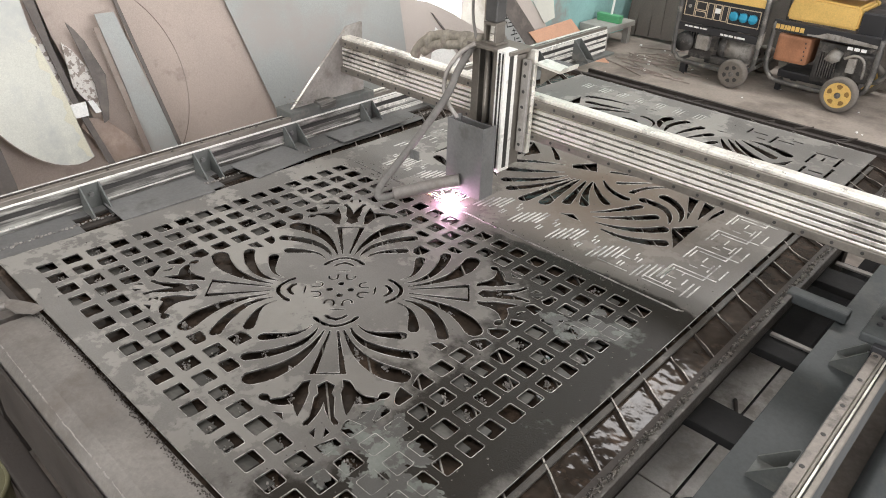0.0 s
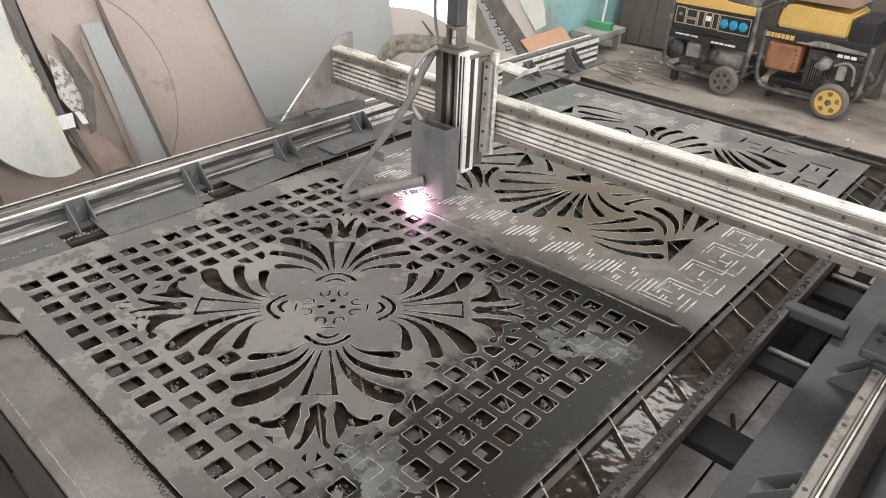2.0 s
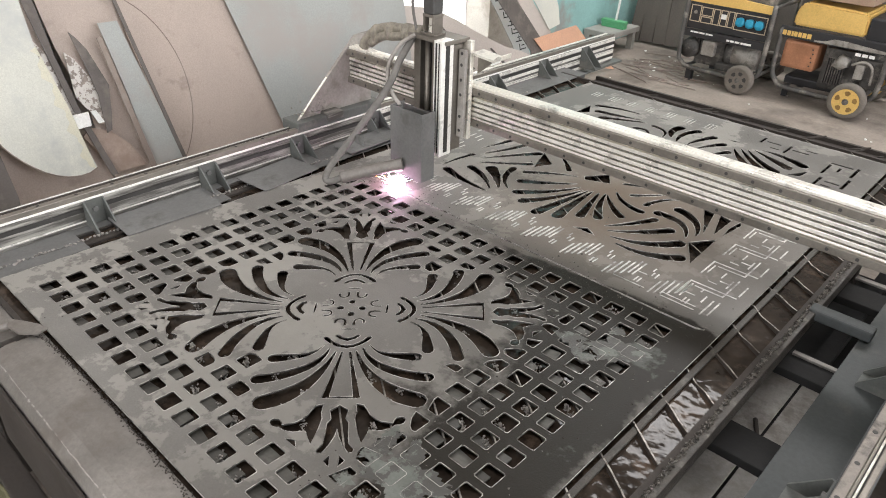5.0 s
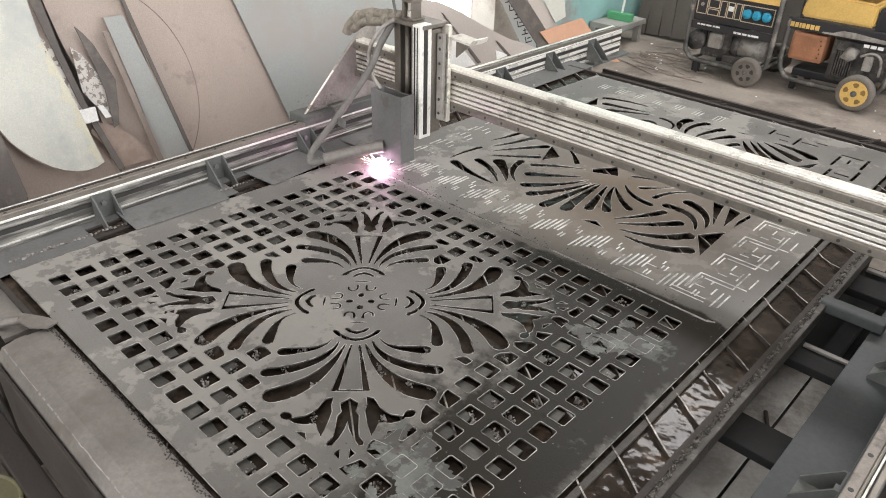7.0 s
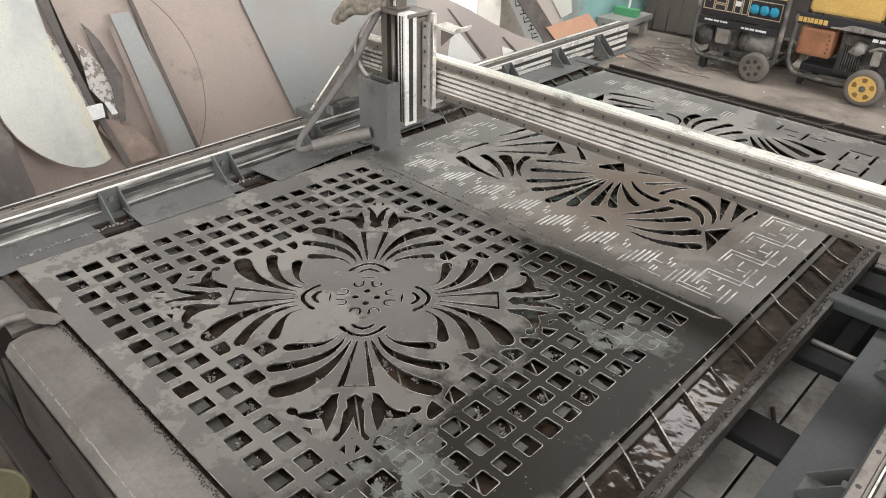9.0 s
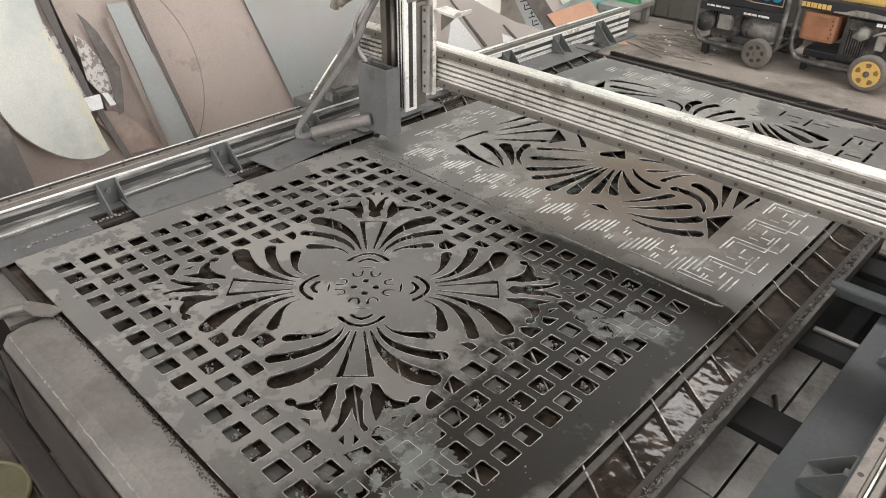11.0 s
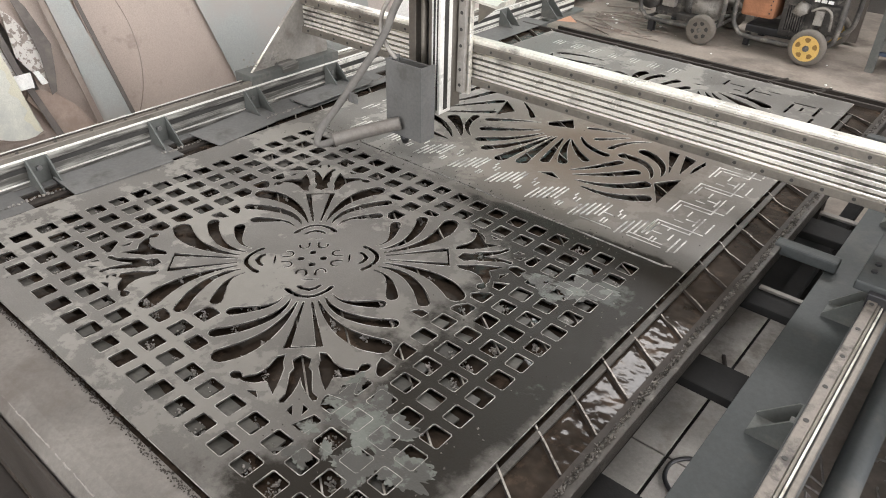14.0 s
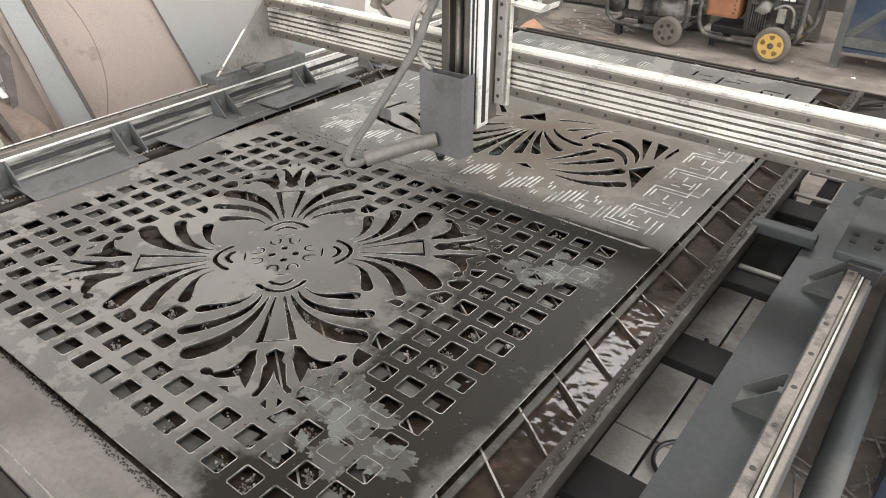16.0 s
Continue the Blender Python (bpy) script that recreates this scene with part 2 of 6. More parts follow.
FLOOR = mat("concrete_floor", (0.29, 0.248, 0.212), 0.85, 0.0, var=0.25, scale=2.5, dirt=(0.15, 0.126, 0.107), dirt_amount=0.5, dirt_scale=2, bump=0.3, fine=60)
WALL = mat("dirty_plaster", (0.42, 0.4, 0.37), 0.9, 0.0, var=0.2, scale=2, dirt=(0.25, 0.23, 0.2), dirt_amount=0.4)

# ---- mesh helpers ----
P = 0.56  # height of the sheet's top


def thing(name, label, category, x=0.0, y=0.0, z=0.0, group="", kind=""):
    ob = new(name)
    ob.location = (x, y, z)
    ob.empty_display_size = 0.05
    return tagged(ob, label, category, group, kind)


def mesh_of(bm, name, material, smooth=False):
    me = bpy.data.meshes.new(name)
    bm.normal_update()
    bm.to_mesh(me)
    bm.free()
    me.materials.append(material)
    if smooth:
        for p in me.polygons:
            p.use_smooth = True
    return me


def part(name, bm, material, parent=None, label="", kind="", smooth=False):
    ob = new(name, mesh_of(bm, name, material, smooth))
    if parent:
        ob.parent = parent
    return tagged(ob, label, kind=kind)


def box(bm, x0, x1, y0, y1, z0, z1, bevel=0.0, m=None):
    r = bmesh.ops.create_cube(bm, size=1.0)
    vs = r["verts"]
    for v in vs:
        v.co = Vector(((x0 + x1) / 2 + v.co.x * (x1 - x0), (y0 + y1) / 2 + v.co.y * (y1 - y0), (z0 + z1) / 2 + v.co.z * (z1 - z0)))
    if bevel:
        es = list({e for v in vs for e in v.link_edges})
        r = bmesh.ops.bevel(bm, geom=es, offset=bevel, segments=2, affect="EDGES", profile=0.6)
        vs = list({v for v in r["verts"]} | {v for v in vs if v.is_valid})
    if m:
        bmesh.ops.transform(bm, matrix=m, verts=[v for v in vs if v.is_valid])
    return bm


def boxes(*rows, bevel=0.0):
    bm = bmesh.new()
    for r in rows:
        box(bm, *r, bevel=bevel)
    return bm


def rod(bm, a, b, r, r2=None, seg=12):
    a, b = Vector(a), Vector(b)
    m = Matrix.Translation((a + b) / 2) @ (b - a).to_track_quat("Z", "Y").to_matrix().to_4x4()
    bmesh.ops.create_cone(bm, cap_ends=True, segments=seg, radius1=r, radius2=r if r2 is None else r2, depth=(b - a).length, matrix=m)
    return bm


def prism(bm, pts, axis, lo, hi):
    """A flat outline drawn out along an axis; pts in the two other axes, in order."""
    def at(p, d):
        return {"x": (d, p[0], p[1]), "y": (p[0], d, p[1]), "z": (p[0], p[1], d)}[axis]
    a = [bm.verts.new(at(p, lo)) for p in pts]
    b = [bm.verts.new(at(p, hi)) for p in pts]
    bm.faces.new(a)
    bm.faces.new(b[::-1])
    for i in range(len(pts)):
        j = (i + 1) % len(pts)
        bm.faces.new((a[i], b[i], b[j], a[j]))
    bmesh.ops.recalc_face_normals(bm, faces=bm.faces[:])
    return bm


def tube(bm, pts, r, seg=10, steps=8):
    """A round hose through the points."""
    pts = [Vector(p) for p in pts]
    path = []
    for i in range(len(pts) - 1):
        p0, p1, p2, p3 = pts[max(i - 1, 0)], pts[i], pts[i + 1], pts[min(i + 2, len(pts) - 1)]
        for k in range(steps):
            t = k / steps
            path.append(0.5 * (2 * p1 + (p2 - p0) * t + (2 * p0 - 5 * p1 + 4 * p2 - p3) * t * t + (3 * p1 - p0 - 3 * p2 + p3) * t ** 3))
    path.append(pts[-1])
    rings, up = [], Vector((0.3, 0.2, 0.93))
    for i, p in enumerate(path):
        d = (path[min(i + 1, len(path) - 1)] - path[max(i - 1, 0)]).normalized()
        u = d.cross(up).normalized()
        v = u.cross(d)
        up = v
        rings.append([bm.verts.new(p + r * (math.cos(a) * u + math.sin(a) * v)) for a in (2 * math.pi * k / seg for k in range(seg))])
    for a, b in zip(rings, rings[1:]):
        for k in range(seg):
            bm.faces.new((a[k], a[(k + 1) % seg], b[(k + 1) % seg], b[k]))
    bm.faces.new(rings[0][::-1])
    bm.faces.new(rings[-1])
    return bm


GOLD = (1 + math.sqrt(5)) / 2
ICO = [Vector(v).normalized() for v in ((-1, GOLD, 0), (1, GOLD, 0), (-1, -GOLD, 0), (1, -GOLD, 0), (0, -1, GOLD), (0, 1, GOLD), (0, -1, -GOLD), (0, 1, -GOLD), (GOLD, 0, -1), (GOLD, 0, 1), (-GOLD, 0, -1), (-GOLD, 0, 1))]
ICO_FACES = ((0, 11, 5), (0, 5, 1), (0, 1, 7), (0, 7, 10), (0, 10, 11), (1, 5, 9), (5, 11, 4), (11, 10, 2), (10, 7, 6), (7, 1, 8), (3, 9, 4), (3, 4, 2), (3, 2, 6), (3, 6, 8), (3, 8, 9), (4, 9, 5), (2, 4, 11), (6, 2, 10), (8, 6, 7), (9, 8, 1))


def lump(bm, x, y, z, r, flat=0.6, rng=random):
    """A rough crumb."""
    vs = []
    for v in ICO:
        c = v * r + Vector((rng.uniform(-1, 1), rng.uniform(-1, 1), rng.uniform(-1, 1))) * r * 0.5
        vs.append(bm.verts.new((x + c.x, y + c.y, z + c.z * flat)))
    for f in ICO_FACES:
        bm.faces.new([vs[k] for k in f])


# ---- the cut sheet ----
def stroke(x0, y0, cx, cy, x1, y1, w0, w1, n=12, grow=0.8):
    """A curved slot that widens from w0 to a round end of half-width w1."""
    left, right = [], []
    for i in range(n + 1):
        t = i / n
        x = (1 - t) ** 2 * x0 + 2 * t * (1 - t) * cx + t * t * x1
        y = (1 - t) ** 2 * y0 + 2 * t * (1 - t) * cy + t * t * y1
        dx = 2 * (1 - t) * (cx - x0) + 2 * t * (x1 - cx)
        dy = 2 * (1 - t) * (cy - y0) + 2 * t * (y1 - cy)
        k = math.hypot(dx, dy) or 1
        w = w0 + (w1 - w0) * t ** grow
        left.append((x - dy / k * w, y + dx / k * w))
        right.append((x + dy / k * w, y - dx / k * w))
    a0 = math.atan2(left[-1][1] - y1, left[-1][0] - x1)
    cap = [(x1 + w1 * math.cos(a0 - math.pi * k / 6), y1 + w1 * math.sin(a0 - math.pi * k / 6)) for k in range(1, 6)]
    return left + cap + right[::-1]


def oval(x, y, a, b, turn=0.0, n=14):
    c, s = math.cos(turn), math.sin(turn)
    return [(x + a * math.cos(q) * c - b * math.sin(q) * s, y + a * math.cos(q) * s + b * math.sin(q) * c) for q in (2 * math.pi * k / n for k in range(n))]


PLUME_ANGLES = (radians(43), radians(136), radians(-134.8), radians(-43.5))


def ribbon(rows, n=5):
    """A slot along a smooth line: rows of place and half-width, from its tip to its round end."""
    pts = [Vector(r) for r in rows]
    line = []
    for i in range(len(pts) - 1):
        p0, p1, p2, p3 = pts[max(i - 1, 0)], pts[i], pts[i + 1], pts[min(i + 2, len(pts) - 1)]
        for k in range(n):
            t = k / n
            line.append(0.5 * (2 * p1 + (p2 - p0) * t + (2 * p0 - 5 * p1 + 4 * p2 - p3) * t * t + (3 * p1 - p0 - 3 * p2 + p3) * t ** 3))
    line.append(pts[-1])
    left, right = [], []
    for i, c in enumerate(line):
        d = line[min(i + 1, len(line) - 1)] - line[max(i - 1, 0)]
        k = math.hypot(d.x, d.y) or 1
        left.append((c.x - d.y / k * c.z, c.y + d.x / k * c.z))
        right.append((c.x + d.y / k * c.z, c.y - d.x / k * c.z))
    e = line[-1]
    a0 = math.atan2(left[-1][1] - e.y, left[-1][0] - e.x)
    cap = [(e.x + e.z * math.cos(a0 - math.pi * k / 6), e.y + e.z * math.sin(a0 - math.pi * k / 6)) for k in range(1, 6)]
    return left + cap + right[::-1]


def flower_cuts(x, y):
    """The cross of four plumes with round petals between them; each plume is drawn along and across its own axis."""
    cuts = []
    inner = [(0.127, 0.0445, 0.0013), (0.1465, 0.059, 0.003), (0.158, 0.081, 0.0065), (0.163, 0.1095, 0.0105), (0.1655, 0.134, 0.0125)]
    middle = [(0.136, 0.032, 0.0016), (0.159, 0.0405, 0.0046), (0.188, 0.063, 0.0085), (0.2095, 0.0985, 0.0112), (0.221, 0.132, 0.0125), (0.225, 0.1545, 0.0132)]
    outer = [(0.145, 0.019, 0.0017), (0.168, 0.0265, 0.004), (0.193, 0.0365, 0.0068), (0.225, 0.0545, 0.0112), (0.2497, 0.0745, 0.0152), (0.273, 0.1035, 0.0195), (0.2865, 0.1335, 0.0195)]
    leaf = [(0.2925, 0.028), (0.2965, 0.0415), (0.308, 0.048), (0.3195, 0.053), (0.33, 0.062), (0.3375, 0.073), (0.3425, 0.093), (0.3355, 0.0945), (0.329, 0.099), (0.327, 0.1095), (0.331, 0.1145), (0.337, 0.115), (0.3435, 0.1115), (0.3475, 0.105), (0.3475, 0.097), (0.3545, 0.091), (0.36, 0.0735), (0.358, 0.053), (0.389, 0.041), (0.356, 0.032), (0.339, 0.029), (0.329, 0.0275), (0.314, 0.03)]
    fork = [(0.2955, 0.0), (0.3085, 0.0165), (0.33, 0.0125), (0.3395, 0.0185), (0.366, 0.0195), (0.388, 0.0215), (0.401, 0.0305), (0.4085, 0.0285), (0.408, 0.021), (0.39, 0.0105), (0.371, 0.003), (0.3535, 0.0)]
    collar = [(0.1265, 0.0), (0.1245, 0.012), (0.118, 0.022), (0.1105, 0.031), (0.104, 0.035), (0.099, 0.04), (0.0985, 0.0455), (0.104, 0.048), (0.11, 0.0445), (0.1175, 0.038), (0.128, 0.025), (0.1345, 0.013), (0.137, 0.0)]
    chevron = [(0.1035, 0.0), (0.1005, 0.0105), (0.0942, 0.0165), (0.0935, 0.022), (0.0975, 0.0245), (0.107, 0.0165), (0.1155, 0.0)]

    def put(pts, ang):
        c, s = math.cos(ang), math.sin(ang)
        cuts.append([(x + r * c - q * s, y + r * s + q * c) for r, q in pts])

    def both(half):
        return half + [(r, -q) for r, q in half[-2:0:-1]]

    for ang in PLUME_ANGLES:
        for g in (1, -1):
            for rows in (inner, middle, outer):
                put(ribbon([(r, q * g, w) for r, q, w in rows]), ang)
            put([(r, q * g) for r, q in leaf], ang)
            put([(0.374, 0.084 * g), (0.377, 0.067 * g), (0.396, 0.063 * g)], ang)
            put([(0.413, 0.008 * g), (0.425, 0.0175 * g), (0.438, 0.007 * g)], ang)
            hook = [(0.0615, 0.0065)] + [(0.049 - 0.0125 * math.sin(q), 0.019 - 0.0125 * math.cos(q)) for q in (math.pi * k / 8 for k in range(9))] + [(0.0545, 0.0315), (0.0545, 0.026)]
            hook += [(0.049 - 0.007 * math.sin(q), 0.019 - 0.007 * math.cos(q)) for q in (math.pi * k / 8 for k in range(8, -1, -1))] + [(0.0615, 0.012)]
            put([(r, q * g) for r, q in hook], ang)
        put(both(collar), ang)
        put(both(chevron), ang)
        put(oval(0.0748, 0.0, 0.0027, 0.0175), ang)
        put([(0.1475, 0.0055), (0.1475, 0.0098), (0.2795, 0.0345), (0.2795, -0.0345), (0.1475, -0.0098), (0.1475, -0.0055), (0.275, -0.0207), (0.275, 0.0207)], ang)
        put(both(fork), ang)
        cuts.append(oval(x + 0.0225 * math.cos(ang), y + 0.0225 * math.sin(ang), 0.0082, 0.0074, ang))
    return cuts


def in_flower(x, y):
    if math.hypot(x, y) < 0.225:
        return True
    for ang in PLUME_ANGLES:
        c, s = math.cos(ang), math.sin(ang)
        r, q = x * c + y * s, abs(-x * s + y * c)
        if 0 < r < 0.44 and q < (0.165 if r < 0.3 else 0.11 if r < 0.345 else 0.052 if r < 0.4 else 0.02):
            return True
    return False


LATTICE = [(0.1 + 0.056 * i, 0.067 + 0.0538 * j) for j in range(16) for i in range(19)]
CX, CY = 0.604, 0.4747
PLUMES = [q for c in flower_cuts(CX, CY) for q in c]


def clipped(pts, nx, ny, limit):
    """The part of an outline that lies below a line."""
    out = []
    for (ax, ay), (bx, by) in zip(pts, pts[1:] + pts[:1]):
        da, db = ax * nx + ay * ny - limit, bx * nx + by * ny - limit
        if da <= 0:
            out.append((ax, ay))
        if da * db < 0:
            t = da / (da - db)
            out.append((ax + (bx - ax) * t, ay + (by - ay) * t))
    return out


def lattice_holes():
    """Square holes, and beside the flower squares with a corner or a side left standing."""
    whole, parts = [], []
    for x, y in LATTICE:
        near = sorted((math.hypot(px - x, py - y), px, py) for px, py in PLUMES)[:160]
        if in_flower(x - CX, y - CY):
            continue
        if min(max(abs(px - x), abs(py - y)) for _, px, py in near) > 0.0265:
            whole.append((x, y))
            continue
        pts = square_hole(x, y)
        for d, px, py in near:
            if d < 0.006:
                pts = []
            if len(pts) > 2 and d < 0.04:
                nx, ny = (px - x) / d, (py - y) / d
                pts = clipped(pts, nx, ny, x * nx + y * ny + d - 0.0085)
        area = abs(sum(ax * by - bx * ay for (ax, ay), (bx, by) in zip(pts, pts[1:] + pts[:1]))) / 2
        if area > 0.00028:
            parts.append(pts)
    return whole, parts


def square_hole(x, y, h=0.0185, c=0.003):
    return [(x - h + c, y - h), (x + h - c, y - h), (x + h, y - h + c), (x + h, y + h - c), (x + h - c, y + h), (x - h + c, y + h), (x - h, y + h - c), (x - h, y - h + c)]


HOLES, CORNER_HOLES = lattice_holes()
HOLE_CUTS = [square_hole(x, y) for x, y in HOLES] + CORNER_HOLES


def fan_cuts():
    """The palm fans of the second and third panel: slots that swell from a tip to a round end (tip, end, bend, half-width)."""
    palm = [(0.537, 1.38, 0.41, 1.295, -0.07, 0.0115), (0.568, 1.337, 0.44, 1.233, 0.04, 0.0145), (0.587, 1.324, 0.48, 1.17, 0.14, 0.0155), (0.604, 1.314, 0.528, 1.137, 0.12, 0.016), (0.618, 1.322, 0.596, 1.112, 0.0, 0.0175), (0.629, 1.328, 0.649, 1.136, -0.03, 0.018), (0.648, 1.331, 0.692, 1.179, 0.0, 0.014), (0.665, 1.342, 0.732, 1.204, -0.09, 0.014), (0.672, 1.339, 0.772, 1.253, -0.1, 0.0115), (0.681, 1.374, 0.795, 1.317, -0.22, 0.0125)]
    leaves = [(0.772, 1.177, 0.846, 1.302, -0.07, 0.013), (0.791, 1.161, 0.907, 1.278, -0.09, 0.0155), (0.813, 1.14, 0.958, 1.233, -0.22, 0.0175), (0.842, 1.12, 0.993, 1.17, -0.24, 0.0175)]
    crest = [(0.955, 1.27, 0.834, 1.345, -0.43, 0.0155), (0.969, 1.3, 0.865, 1.403, -0.32, 0.0165), (0.773, 1.474, 0.667, 1.44, -0.09, 0.008), (0.79, 1.459, 0.723, 1.389, 0.04, 0.009), (0.852, 1.474, 0.784, 1.363, -0.24, 0.0095)]
    scroll = [(0.415, 1.111, 0.231, 1.14, 0.08, 0.0145), (0.411, 1.129, 0.269, 1.202, -0.15, 0.0135), (0.427, 1.15, 0.319, 1.24, -0.08, 0.0195), (0.446, 1.169, 0.366, 1.287, 0.24, 0.0125), (0.2, 1.151, 0.207, 1.278, 0.08, 0.009), (0.401, 1.477, 0.492, 1.399, 0.06, 0.0095)]
    rays = [(0.189, 1.339, 0.215, 1.521, -0.06, 0.0135), (0.226, 1.309, 0.274, 1.479, -0.05, 0.014), (0.25, 1.282, 0.345, 1.435, 0.03, 0.0145), (0.267, 1.249, 0.38, 1.349, 0.0, 0.012)]
    far_leaves = [(0.371, 2.002, 0.198, 1.968, -0.13, 0.0145), (0.404, 1.95, 0.236, 1.915, 0.02, 0.0155), (0.434, 1.939, 0.285, 1.867, -0.04, 0.0155), (0.495, 1.849, 0.429, 1.867, -0.5, 0.012), (0.543, 1.853, 0.464, 1.929, -0.5, 0.009)]
    far_crest = [(0.568, 1.879, 0.541, 1.984, 0.27, 0.0205), (0.599, 1.858, 0.603, 2.0, 0.26, 0.0165), (0.639, 1.856, 0.671, 1.985, 0.12, 0.0155), (0.676, 1.844, 0.724, 1.95, 0.07, 0.0155), (0.718, 1.831, 0.767, 1.896, -0.13, 0.0155)]
    far_palm = [(0.768, 1.945, 0.844, 1.854, -0.06, 0.014), (0.787, 1.958, 0.904, 1.845, -0.05, 0.015), (0.808, 1.965, 0.947, 1.858, -0.09, 0.016), (0.824, 1.981, 0.962, 1.916, 0.0, 0.018), (0.842, 1.999, 0.993, 1.966, 0.13, 0.019)]
    cuts = []
    for rows in (palm, leaves, crest, scroll, rays, far_leaves, far_crest, far_palm):
        for x0, y0, x1, y1, b, w in rows:
            cuts.append(stroke(x0, y0, (x0 + x1) / 2 - (y1 - y0) * b, (y0 + y1) / 2 + (x1 - x0) * b, x1, y1, 0.0022, w, 12, 0.75))
    cuts += [[(0.971, 1.256), (0.996, 1.294), (1.017, 1.318), (1.025, 1.165)], [(0.55, 1.398), (0.594, 1.465), (0.635, 1.409), (0.564, 1.378)], [(0.912, 1.459), (0.945, 1.457), (0.977, 1.326)], [(0.961, 1.459), (0.998, 1.449), (1.0, 1.338)], [(1.019, 1.458), (1.03, 1.44), (1.02, 1.355), (1.012, 1.4)]]
    cuts += [[(0.716, 1.113), (0.746, 1.136), (0.783, 1.115)], [(0.403, 1.338), (0.352, 1.455), (0.429, 1.398)], [(0.183, 1.84), (0.176, 1.95), (0.221, 1.88)], [(0.42, 2.018), (0.448, 2.026), (0.482, 2.02)], [(0.709, 2.006), (0.738, 1.999), (0.765, 2.01)], [(0.982, 1.866), (1.024, 1.94), (1.018, 1.877)]]
    return cuts


def key_lines():
    """Short bright score lines of a meander border: (x, y, length along x, length along y)."""
    rows = []
    w = 0.0034
    # seven keys along the border: six long bars that step up, with short ticks before and after them
    for k in range(8):
        x = 0.158 + 0.1222 * k
        for i, (y0, n) in enumerate(((0.981, 0.062), (0.986, 0.07), (0.997, 0.072), (1.006, 0.072), (1.022, 0.068))):
            rows.append((x + 0.0118 * i, y0, w, n))
        rows += [(x + 0.058, 1.022, w, 0.066), (x - 0.028, 1.049, w, 0.016), (x - 0.017, 1.043, w, 0.023), (x + 0.074, 1.001, w, 0.024), (x + 0.083, 1.001, w, 0.022), (x + 0.088, 1.068, w, 0.016)]
        if k > 5:
            rows += [(x + 0.028, 0.99, 0.082, 0.0026), (x + 0.06, 1.044, 0.026, 0.0026)]
    # keys down the side: an angle, its inner line and a hooked end
    for k in range(4):
        y = 1.1 + 0.1175 * k
        rows += [(1.062, y - 0.075, w, 0.075), (1.0654, y - 0.0034, 0.108, w), (1.08, y - 0.019, 0.066, w), (1.146, y - 0.019, w, 0.092), (1.136, y + 0.022, w, 0.04), (1.113, y + 0.04, 0.0225, w), (1.072, y - 0.062, w, 0.044), (1.092, y + 0.022, 0.022, 0.0026), (1.108, y + 0.056, w, 0.028), (1.172, y + 0.01, w, 0.05)]
    rows += [(1.139, 0.984, w, 0.07), (1.153, 0.992, w, 0.064), (1.041, 1.004, 0.08, 0.0026), (1.12, 1.03, w, 0.03)]
    # the near corner and the far border, scored thinner
    for i in range(7):
        x = 0.1 + 0.083 * i
        for k in range(3):
            rows.append((x + 0.014 * k, 2.05, 0.0022, 0.05))
        rows.append((x, 2.101, 0.04, 0.0022))
    for j in range(5):
        y = 1.1 + 0.085 * j
        rows += [(0.075, y, 0.0028, 0.05), (0.089, y + 0.014, 0.0028, 0.05), (0.112, y + 0.03, 0.0028, 0.034), (0.135, y + 0.02, 0.0028, 0.026)]
    return rows


def far_keys():
    """Cut-through meander slots at the far border: (x, y, length along x, length along y)."""
    rows = [(0.8, 2.064, 0.009, 0.055), (0.82, 2.085, 0.05, 0.008), (0.897, 2.03, 0.009, 0.075), (0.915, 2.07, 0.055, 0.009), (1.05, 1.955, 0.009, 0.09), (1.05, 2.055, 0.07, 0.009), (1.085, 2.0, 0.008, 0.035), (1.13, 1.983, 0.01, 0.09), (1.062, 1.854, 0.01, 0.07), (1.084, 1.895, 0.045, 0.009), (1.137, 1.876, 0.01, 0.085), (1.084, 1.862, 0.03, 0.008), (0.85, 2.04, 0.03, 0.007), (0.95, 2.1, 0.04, 0.007)]
    return [[(x, y), (x + sx, y), (x + sx, y + sy), (x, y + sy)] for x, y, sx, sy in rows]


def askew(x, y):
    """The sheet lies a little askew between the rails."""
    return x + 0.038 * y * (1 - x / 1.22), y


def cut_plate(name, outline, cuts, thick, z_top, material, edge):
    cu = bpy.data.curves.new(name, "CURVE")
    cu.dimensions, cu.fill_mode, cu.extrude = "2D", "BOTH", thick / 2
    for pts in [outline] + cuts:
        sp = cu.splines.new("POLY")
        sp.points.add(len(pts) - 1)
        for q, (px, py) in zip(sp.points, pts):
            wx, wy = askew(px, py)
            q.co = (wx, wy, 0, 1)
        sp.use_cyclic_u = True
    ob = new("outline", cu)
    bpy.context.view_layer.update()
    me = bpy.data.meshes.new_from_object(ob.evaluated_get(bpy.context.evaluated_depsgraph_get()))
    bpy.data.objects.remove(ob)
    bpy.data.curves.remove(cu)
    me.name = name
    me.transform(Matrix.Translation((0, 0, z_top - thick / 2)))
    me.materials.clear()
    me.materials.append(material)
    me.materials.append(edge)
    for p in me.polygons:
        p.material_index = 1 if abs(p.normal.z) < 0.5 else 0
    return new(name, me)


